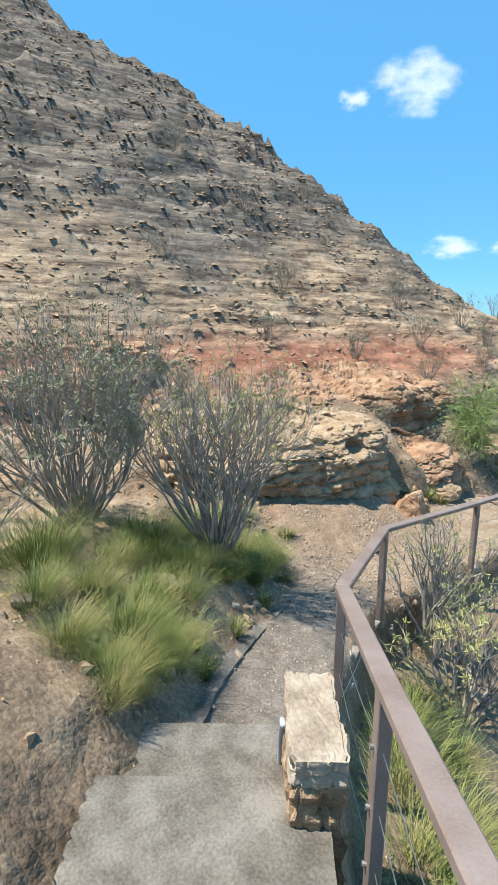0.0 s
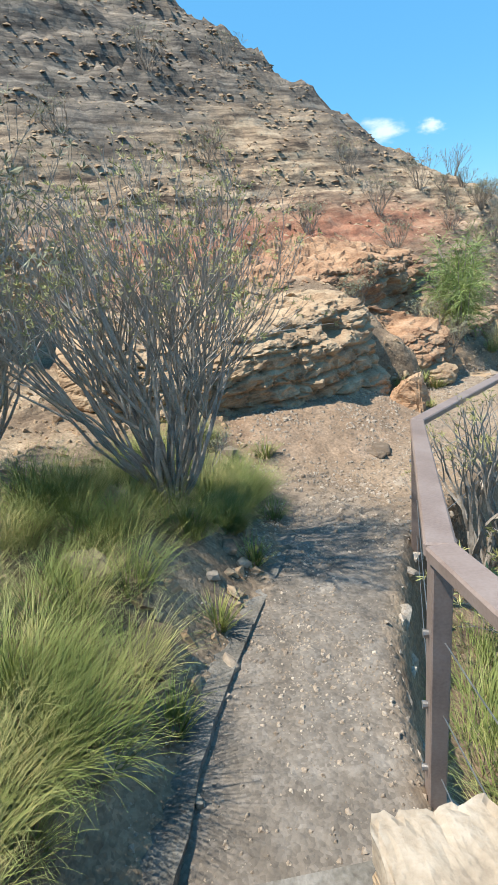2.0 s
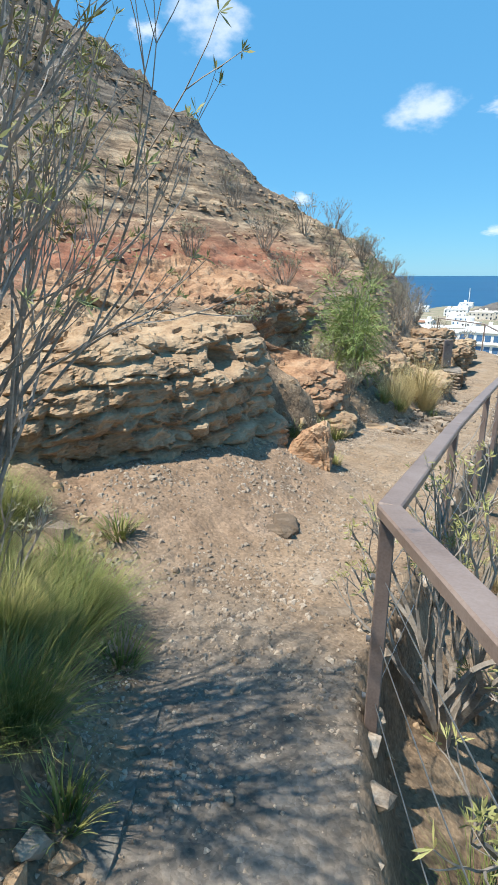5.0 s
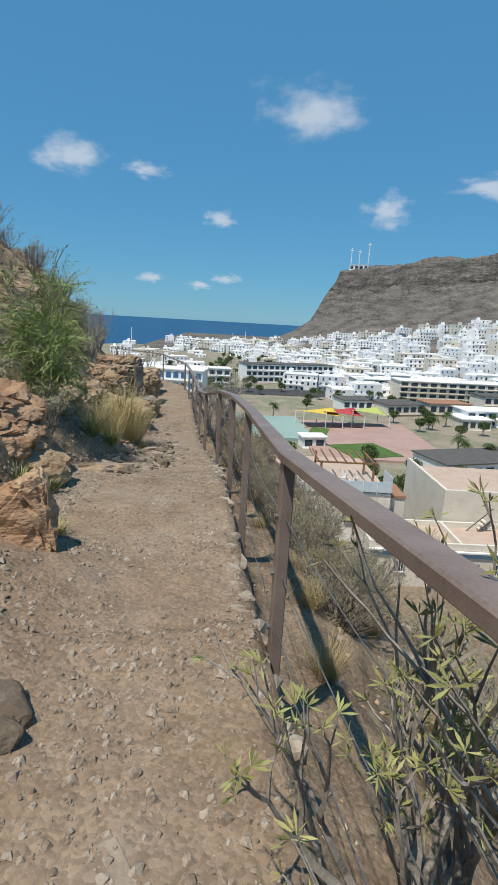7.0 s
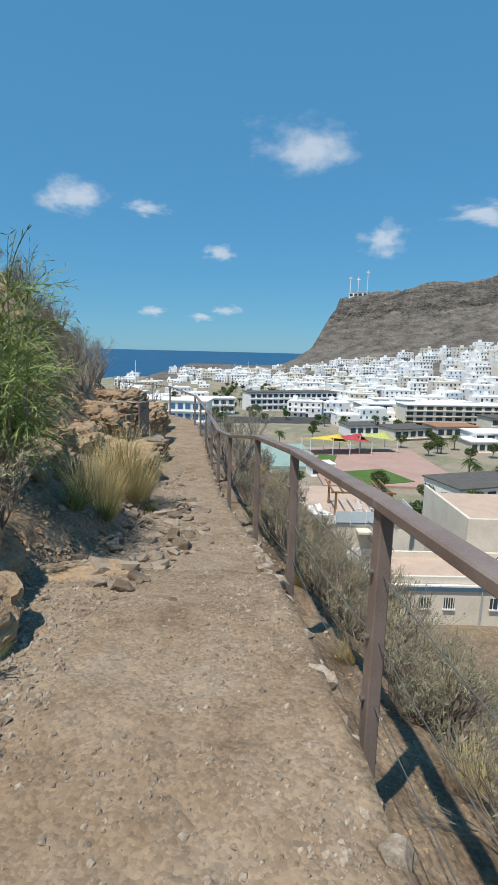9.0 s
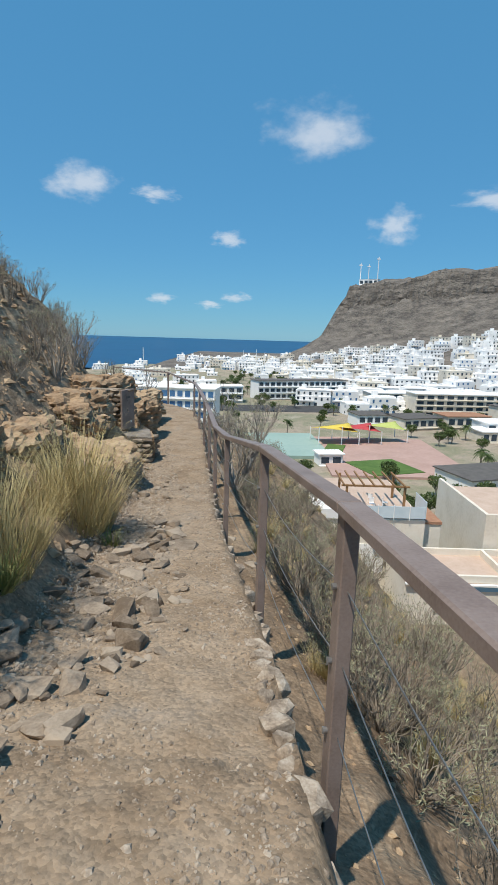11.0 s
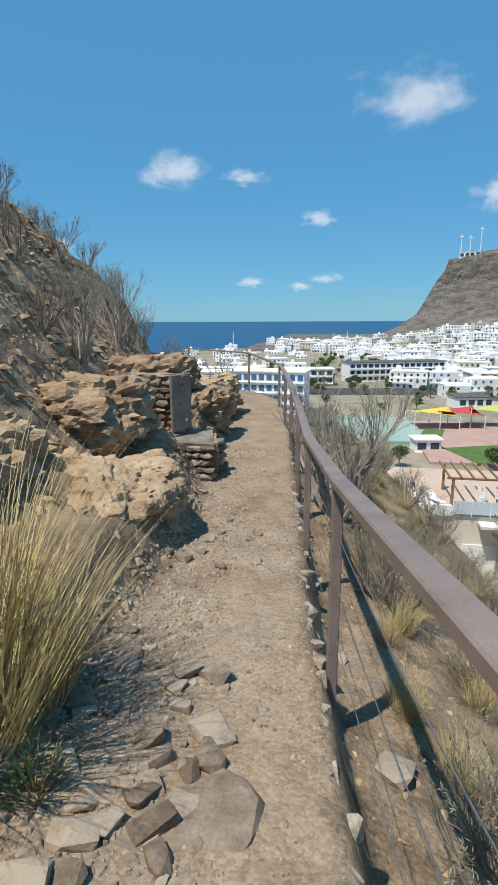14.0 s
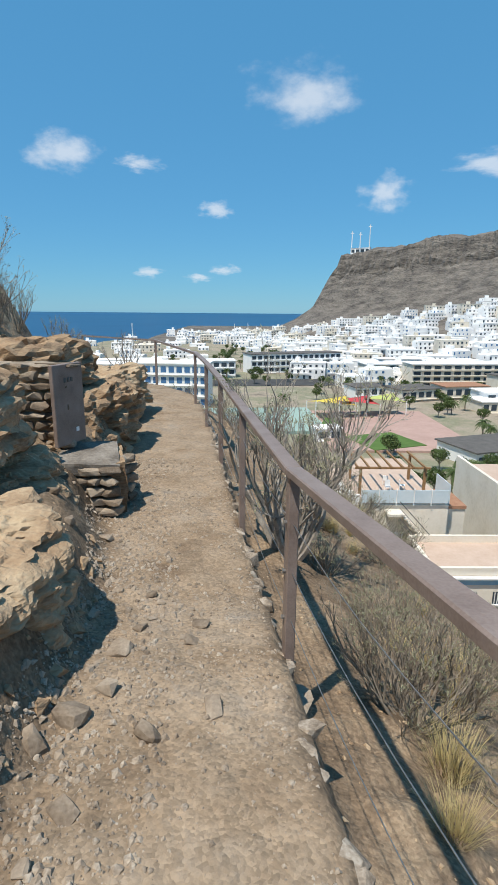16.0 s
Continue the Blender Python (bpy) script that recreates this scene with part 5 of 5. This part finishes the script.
bush("shrub", "grey-green shrub on the upper bank", "shrub", -0.55, -3.7, 1.3, 1.1, 26, 4, 31, M_LEAF_GREY, 0.05, 8, M_BARK, 0.02)
bush("shrub", E_L + " growing through the handrail", "shrub", 1.2, 0.5, 1.2, 0.5, 11, 4, 45, M_LEAF, 0.032, 8, M_BARK, 0.036)
bush("shrub", E_L + " below the handrail", "shrub", 1.95, 1.75, 0.75, 0.6, 26, 4, 5, M_LEAF_GREY, 0.025, 5, M_BARK, 0.016)
bush("shrub", E_L + " beyond the handrail", "shrub", 1.75, 0.15, 1.25, 0.75, 16, 4, 6, M_LEAF, 0.05, 6, M_BARK, 0.026)
bush("shrub", "bare grey-stemmed shrub under the bank", "shrub", -0.45, -0.75, 0.55, 0.4, 10, 3, 7, M_LEAF_GREY, 0.03, 5, M_BARK, 0.012)
bush("small_tree", "leafless grey many-branched shrub tree below the handrail", "tree", 0.0, 13.5, 1.4, 1.0, 15, 5, 8, M_LEAF_GREY, 0.035, 3, M_BARK, 0.042)
bush("shrub", "bare grey shrub on top of the bank", "shrub", -3.6, 15.2, 1.0, 0.7, 12, 4, 9, M_LEAF_GREY, 0.03, 3, M_BARK, 0.02)
bush("shrub", "bare grey shrub above the panel wall", "shrub", -3.2, 13.2, 0.95, 0.6, 12, 4, 10, M_LEAF_GREY, 0.03, 3, M_BARK, 0.02)
bush("shrub", "thin leafless shrub at the path bend", "shrub", -2.9, 19.6, 1.2, 0.5, 7, 3, 11, None, bark=M_BARK, r0=0.022)
bush("shrub", "grey shrub on the far bank", "shrub", -3.4, 17.6, 0.8, 0.7, 14, 3, 12, M_LEAF_GREY, 0.03, 3, M_TWIG, 0.014)
for k, (x, y, h, s) in enumerate([(-2.3, 3.9, 0.5, 0.45), (-2.6, 4.6, 0.6, 0.5), (-1.35, 5.0, 0.55, 0.5), (-1.9, 5.3, 0.7, 0.6), (-2.0, 6.6, 0.6, 0.6), (-3.4, 6.8, 0.6, 0.6), (-4.4, 5.4, 0.6, 0.5), (-4.6, 8.0, 0.8, 0.7), (-3.7, 9.6, 0.6, 0.6), (-2.9, 8.6, 0.5, 0.5),
                                  (-5.2, 3.4, 0.6, 0.5), (-6.6, 5.0, 0.7, 0.6), (-7.6, 2.4, 0.7, 0.7), (-3.6, 0.3, 0.7, 0.6), (-6.0, 9.0, 0.9, 0.7), (-5.3, 11.0, 0.9, 0.7), (-4.2, 12.2, 0.7, 0.6), (-9.5, 6.0, 0.8, 0.8), (-12, 5.0, 0.9, 0.9), (-10, 9.0, 0.8, 0.8)]):
    bush("shrub", "small grey dry shrub on the rocky hillside", "shrub", x, y, h, s, 16, 3, 60 + k, M_LEAF_GREY, 0.04, 5, M_TWIG, 0.010, group="shrubs on the hillside")
for k, (x, y, h, s) in enumerate([(0.55, 11.4, 0.7, 0.6), (1.15, 6.7, 0.6, 0.5), (0.8, 8.6, 0.65, 0.55), (1.05, 7.4, 0.6, 0.5), (1.5, 3.4, 0.6, 0.5), (1.35, 4.6, 0.5, 0.45)]):
    bush("shrub", "dense dark grey twiggy shrub below the path edge", "shrub", x, y, h, s, 44, 4, 400 + k, M_LEAF_GREY, 0.022, 3, M_TWIG, 0.011, group="dense shrubs on the slope", flat=0.25)
for k in range(22):
    y = 10.6 + k * 0.4
    bush("shrub", "bare grey shrub on top of the bank", "shrub", float(np.interp(y, LEFT[:, 1], LEFT[:, 0])) - 1.6 - 2.6 * ((k * 0.618) % 1), y, 0.4 + 0.5 * ((k * 0.37) % 1), 0.45, 16, 3, 500 + k, M_LEAF_GREY, 0.028, 4, M_TWIG, 0.011, group="bare shrubs on the bank")
rb = random.Random(21)
dry = []
for k in range(400):
    y = rb.uniform(1.5, 22)
    ex = float(np.interp(y, RIGHT[:, 1], RIGHT[:, 0]))
    x = ex + rb.uniform(0.75, 3.3)
    if all((x - a) ** 2 + (y - b) ** 2 > 0.62 for a, b in dry) and len(dry) < 74 and not (y < 2.2 and x < 1.9):
        dry.append((x, y))
protos_dry = [bush("dry_shrub", "grey dry twiggy shrub on the slope below the path", "shrub", 0, 0, 0.40 + 0.06 * k, 0.5, 34, 3, 200 + k, M_LEAF_GREY, 0.03, 3, M_TWIG, 0.009, z=0, group="dry shrubs on the slope", flat=0.35) for k in range(5)]
for k, (x, y) in enumerate(dry):
    m = pose(x, y, gz(x, y) - 0.05, rb.uniform(-8, 8), 12, rb.uniform(0, 360))
    if k < 5:
        protos_dry[k].matrix_basis = m
    else:
        copy_thing(protos_dry[k % 5], m)

# the feathery green tree on the bank
tree = tagged(new("small_tree"), "small feathery green tamarisk tree on the bank", "tree")
tree.matrix_basis = pose(-1.7, 6.05, gz(-1.7, 6.05) - 0.05)
r = random.Random(77)
V, F, LV, LF = [], [], [], []
for k in range(16):
    a, o = r.uniform(0, 6.28), r.uniform(0.1, 0.6)
    d = Vector((math.cos(a) * o, math.sin(a) * o, 1)).normalized()
    p, pts, L = Vector((0, 0, 0)), [Vector((0, 0, 0))], r.uniform(1.0, 1.65)
    for s in range(6):
        d = (d + Vector((r.gauss(0, 0.12), r.gauss(0, 0.12), 0.02))).normalized()
        p = p + d * L / 6
        pts.append(p)
        if s > 0:
            for q in range(11):
                t = (d + Vector((r.gauss(0, 0.7), r.gauss(0, 0.7), r.gauss(0.1, 0.5)))).normalized()
                b = p.copy()
                w = Vector((r.gauss(0, 1), r.gauss(0, 1), r.gauss(0, 1))).normalized() * 0.0042
                for e in range(7):
                    t = (t + Vector((0, 0, -0.16))).normalized()
                    c = b + t * 0.062
                    n = len(LV)
                    LV.extend([b - w, b + w, c + w * 0.7, c - w * 0.7])
                    LF.append((n, n + 1, n + 2, n + 3))
                    for g in range(2):
                        f = (t + Vector((r.gauss(0, 0.6), r.gauss(0, 0.6), r.gauss(0, 0.5)))).normalized() * 0.07
                        n = len(LV)
                        LV.extend([c, c + f * 0.5 + w, c + f, c + f * 0.5 - w])
                        LF.append((n, n + 1, n + 2, n + 3))
                    b = c
    tube(V, F, pts, [0.022 * (1 - 0.13 * i) for i in range(7)], 5)
o = new("branching", mesh_np("branching", V, F, M_BARK))
o.parent = tree
o = new("foliage", mesh_np("foliage", LV, LF, M_TAMARISK))
o.parent = tree


def tuft_mesh(seed, blades, h, spread, mat, droop=0.5, width=0.005, lean=(0, 0)):
    r = random.Random(seed)
    V, F = [], []
    for _ in range(blades):
        a, q = r.uniform(0, 6.28), math.sqrt(r.random())
        p = Vector((math.cos(a) * q * spread * 0.25, math.sin(a) * q * spread * 0.25, -0.03))
        a += r.gauss(0, 0.9)
        out = (Vector((math.cos(a), math.sin(a), 0)) + Vector((*lean, 0)) * r.uniform(0.2, 1.3)).normalized()
        d = (out * q * spread / h * 0.9 + Vector((0, 0, 1))).normalized()
        L = h * r.uniform(0.55, 1.15)
        s = Vector((-out.y, out.x, 0)) * width * r.uniform(0.6, 1.2)
        k = len(V)
        n = 5
        for j in range(n + 1):
            t = j / n
            w = s * (1 - t * 0.92)
            V.extend([p - w, p + w])
            p = p + d * L / n
            d = (d + (out * 0.5 + Vector((0, 0, -0.55))) * droop * t * 0.8).normalized()
        for j in range(n):
            b = k + 2 * j
            F.append((b, b + 1, b + 3, b + 2))
    return mesh_np("grass_tuft", V, F, mat)


GREEN = [tuft_mesh(300 + k, 330, 0.55, 0.7, M_GRASS, 0.8, 0.0036, (0.7, 0.35)) for k in range(4)]
STRAW = [tuft_mesh(310 + k, 340, 0.6, 0.48, M_STRAW, 0.45, 0.003) for k in range(3)]
LOW = [tuft_mesh(320 + k, 120, 0.2, 0.2, M_GRASS, 0.5, 0.006) for k in range(2)]


def tuft(meshes, label, group, x, y, s, k):
    ob = tagged(new("grass_tuft", meshes[k % len(meshes)]), label, "grass", group)
    ob.matrix_basis = pose(x, y, gz(x, y) - 0.01, 0, 0, (k * 37) % 70 - 35 if meshes is GREEN else k * 67) @ Matrix.Diagonal((s, s, s, 1))


rg = random.Random(14)
n = 0
for k in range(600):
    x, y = rg.uniform(-1.3, 2.2), rg.uniform(-4.2, -0.2)
    a, b = dists(x, y)
    if 0.2 < a < 1.1 and n < 120 and y > -3.1 and not (y > -1.0 and x > 0.6):
        tuft(GREEN, "long green grass tuft drooping over the bank", "grass on the bank", x, y, rg.uniform(0.36, 0.66), n)
        n += 1
for k, (x, y, s) in enumerate([(1.85, -1.25, 1.2), (2.1, -1.5, 1.2), (1.7, -0.9, 1.1), (2.5, -1.85, 1.2), (2.9, -2.1, 1.2), (1.5, -0.5, 1.0), (3.2, -2.4, 1.2), (2.4, -1.3, 1.1), (2.9, -1.6, 1.2), (2.0, -0.8, 1.0), (2.6, -0.8, 1.0)]):
    tuft(GREEN, "yellow-green grass tuft below the handrail", "grass below the rail", x + 0.12, y + 0.12, s * 0.75, k + 1)
for k, (x, y, s) in enumerate([(-1.22, 8.4, 1.6), (-1.4, 8.7, 1.6), (-1.2, 8.75, 1.2), (-1.12, 6.75, 1.0), (-1.35, 7.0, 1.1), (-1.45, 8.1, 1.2), (-1.2, 7.3, 0.7), (1.1, 8.0, 0.7), (1.0, 10.2, 0.6), (0.7, 9.4, 0.6), (1.4, 6.6, 0.6), (0.6, 11.0, 0.6), (0.9, 12.1, 0.6)]):
    tuft(STRAW, "dry straw-coloured grass tuft beside the path", "straw grass", x, y, s, k)
for k, (x, y, s) in enumerate([(-1.05, 6.5, 1.3), (-1.25, 6.3, 1.4), (-1.1, 2.75, 0.9), (-0.45, 2.75, 0.8), (-1.15, 3.15, 1.0), (-0.95, 8.35, 1.0), (-0.9, 3.7, 1.4), (-1.0, 3.5, 1.2), (0.15, -0.6, 1.0), (0.6, -1.2, 0.9), (1.3, -2.25, 0.9), (0.95, -1.75, 0.9), (-0.6, 0.1, 1.0)]):
    tuft(LOW, "low green weed beside the path", "weeds", x, y, s, k)
for k, (dx, dy) in enumerate(((0, 0), (0.25, 0.1), (-0.2, 0.2))):
    tuft(GREEN, "bright yellow-green grass tuft on the upper bank", "tall grass on the bank", -0.05 + dx, -2.93 + dy, 0.95, k)
for k in range(100):
    x, y = rg.uniform(0.3, 4.0), rg.uniform(2, 20)
    if dists(x, y)[1] > 0.4:
        tuft(STRAW, "short dry grass on the slope", "dry grass on the slope", x, y, rg.uniform(0.3, 0.55), k)

# ---- stones ----
def scatter(n, rule, smin, smax, seed, name, label, group, meshes, sink=0.25):
    r = random.Random(seed)
    done = 0
    for _ in range(n * 30):
        if done >= n:
            break
        x, y = r.uniform(-3.0, 3.0), r.uniform(-3.5, 17)
        a, b = dists(x, y)
        if not rule(x, y, a, b, r):
            continue
        s = smin + (smax - smin) * r.random() ** 2.5
        ob = tagged(new(name, meshes[r.randrange(len(meshes))]), label, "stone", group)
        ob.matrix_basis = pose(x, y, gz(x, y) + s * 0.1, r.uniform(-15, 15), r.uniform(-15, 15), r.uniform(0, 360)) @ Matrix.Diagonal((s, s * r.uniform(0.6, 1), s * r.uniform(0.6, 1), 1))
        done += 1


def rubble(x, y, a, b, r):
    return 4.6 < y < 9.2 and -0.75 < a < 0.15 and b < -0.4


scatter(250, rubble, 0.04, 0.2, 1, "stone", "broken flat stone lying in the path", "rubble in the path", STONES + FLATS)
scatter(55, lambda x, y, a, b, r: 9.0 < y < 12.0 and -0.7 < a < 0.1 and b < -0.35, 0.04, 0.15, 5, "stone", "broken flat stone lying in the path", "rubble in the path", STONES + FLATS)
scatter(40, lambda x, y, a, b, r: -0.5 < a < 0.4 and b < -0.3 and (y > 9 or y < 4.6), 0.04, 0.14, 2, "stone", "loose angular stone at the path edge", "loose stones", STONES)
scatter(14, lambda x, y, a, b, r: 0.15 < b < 2.0, 0.05, 0.25, 3, "stone", "brown stone on the slope below the path", "stones on the slope", STONES)
scatter(30, lambda x, y, a, b, r: 0.0 < a < 1.2, 0.06, 0.28, 4, "stone", "tan stone lying on the bank", "stones on the bank", STONES)
for k, (x, y, s) in enumerate([(-0.12, 6.95, 0.3), (-0.38, 8.3, 0.72), (-0.75, 8.85, 0.36), (-0.32, 5.68, 0.2), (0.1, 3.6, 0.12), (0.62, 0.35, 0.4), (0.4, 0.6, 0.3), (-0.2, 4.6, 0.22), (-0.5, 6.6, 0.25), (-0.15, 11.2, 0.3), (0.05, 10.1, 0.28)]):
    ob = tagged(new("flat_stone", FLATS[k % 8]), "large flat stone set into the path", "stone", "flat stones in the path")
    ob.matrix_basis = pose(x, y, gz(x, y) - 0.01, 0, 0, 50 * k) @ Matrix.Diagonal((s * 0.75, s * 0.55, s * 0.3, 1))

# gravel lying loose on path, scree and ramp
rk = np.random.RandomState(4)
cand = np.column_stack([rk.uniform(-2.2, 2.2, 270000), rk.uniform(-2.6, 15, 270000)])
ca, _ = nearest(LEFT, cand[:, 0], cand[:, 1])
cb, _ = nearest(RIGHT, cand[:, 0], cand[:, 1])
keep = (ca < 0.15) & (cb > 0.02)
V, F = [], []
tet = [Vector(v) for v in ((0.5, 0, -0.1), (-0.2, 0.45, -0.1), (-0.35, -0.35, -0.1), (0.1, 0.15, 0.3), (-0.15, -0.1, 0.35), (0.25, -0.3, 0.2))]
tf = [(0, 1, 3), (1, 4, 3), (1, 2, 4), (2, 5, 4), (2, 0, 5), (0, 3, 5), (3, 4, 5)]
rr = random.Random(6)
for (x, y), a, b in zip(cand[keep], ca[keep], cb[keep]):
    mid = min(-a, b)
    dens = 0.55 if y < 2.8 else (0.5 if b < 0.22 else 0.95 if a > -0.45 else 0.3)
    if noise.noise(Vector((x * 1.6, y * 1.6, 3))) + dens < rr.random() * 1.2:
        continue
    s = 0.006 + (0.022 if y < -0.4 else 0.042 if a > -0.5 or y < 2.8 else 0.03) * rr.random() ** 4
    z = gz(x, y)
    c, sn = math.cos(rr.random() * 6.28), math.sin(rr.random() * 6.28)
    k = len(V)
    for v in tet:
        V.append((x + s * (v.x * c - v.y * sn), y + s * (v.x * sn + v.y * c), z + s * v.z))
    F.extend((k + i, k + j, k + l) for i, j, l in tf)
tagged(new("gravel", mesh_np("gravel", V, F, M_GRAVEL)), "loose grey and tan gravel on the path", "gravel", kind="stuff")


def rubble_field(name, label, n, xr, yr, rule, smin, smax, flat, mat, seed):
    """Many small broken stones lying on the ground, joined."""
    g = np.random.RandomState(seed)
    P = np.column_stack([g.uniform(*xr, n), g.uniform(*yr, n)])
    a, _ = nearest(LEFT, P[:, 0], P[:, 1])
    b, _ = nearest(RIGHT, P[:, 0], P[:, 1])
    q = random.Random(seed)
    V, F = [], []
    for (x, y), dl, dr in zip(P, a, -b):
        if not rule(dl, dr) or noise.noise(Vector((x * 0.8, y * 0.8, seed))) < q.uniform(-0.5, 0.3):
            continue
        s = smin + (smax - smin) * q.random() ** 3
        z = gz(x, y) - 0.12 * s
        t = q.random() * 6.28
        c, sn = math.cos(t) * s, math.sin(t) * s
        k = len(V)
        for v in tet:
            V.append((x + v.x * c - v.y * sn * 0.7, y + v.x * sn + v.y * c * 0.7, z + s * flat * (v.z + q.uniform(-0.05, 0.1))))
        F.extend((k + i, k + j, k + l) for i, j, l in tf)
    tagged(new(name, mesh_np(name, V, F, mat)), label, "stones", kind="stuff")


rubble_field("hillside_stones", "broken layered rock strewn over the hillside", 30000, (-22, -2.2), (-5, 16), lambda a, b: a > 0.9, 0.06, 0.34, 0.42, M_ROCK, 71)
rubble_field("path_rubble", "small broken stones along the inner side of the path", 9000, (-1.4, 0.4), (4.3, 12), lambda a, b: -0.6 < a < 0.15 and b < -0.36, 0.02, 0.11, 0.7, M_STONE, 74)
rubble_field("bank_stones", "small broken stones on the bank", 22000, (-4, 2), (-4, 18), lambda a, b: 0.02 < a < 2.2, 0.025, 0.16, 0.9, M_ROCK, 72)
rubble_field("slope_stones", "small stones on the slope below the path", 12000, (-1, 5), (-2, 20), lambda a, b: 0.1 < b < 3.5, 0.015, 0.09, 0.9, M_ROCK, 73)

# edge stones of the path, last
EDGES = [stone_mesh(90 + k, M_GRAVEL) for k in range(10)]
edge = tagged(new("path_edging"), "rough cemented stone edging along the drop", "edging")
re_ = random.Random(9)
seg = [Vector((*p, 0)) for p in RIGHT[2:20]]
k = 0
for a, b in zip(seg[:-1], seg[1:]):
    L = (b - a).length
    t = 0
    while t < L:
        s = re_.uniform(0.06, 0.15)
        p = a.lerp(b, min(1, t / L))
        side = Vector((b.y - a.y, -(b.x - a.x), 0)).normalized()
        for lay in range(2):
            q = p + side * (re_.uniform(-0.06, 0.01) + 0.02 * lay)
            zp = float(np.interp(q.y, PZ[:, 0], PZ[:, 1]))
            shared("stone", EDGES[k % 10], edge, pose(q.x, q.y, zp - 0.058 - 0.13 * lay + re_.uniform(-0.012, 0.012), re_.uniform(-6, 6), re_.uniform(-6, 6), re_.uniform(0, 360)) @ Matrix.Diagonal((s * 1.15, s * 0.9, 0.14, 1)))
            k += 1
        t += s * 0.95
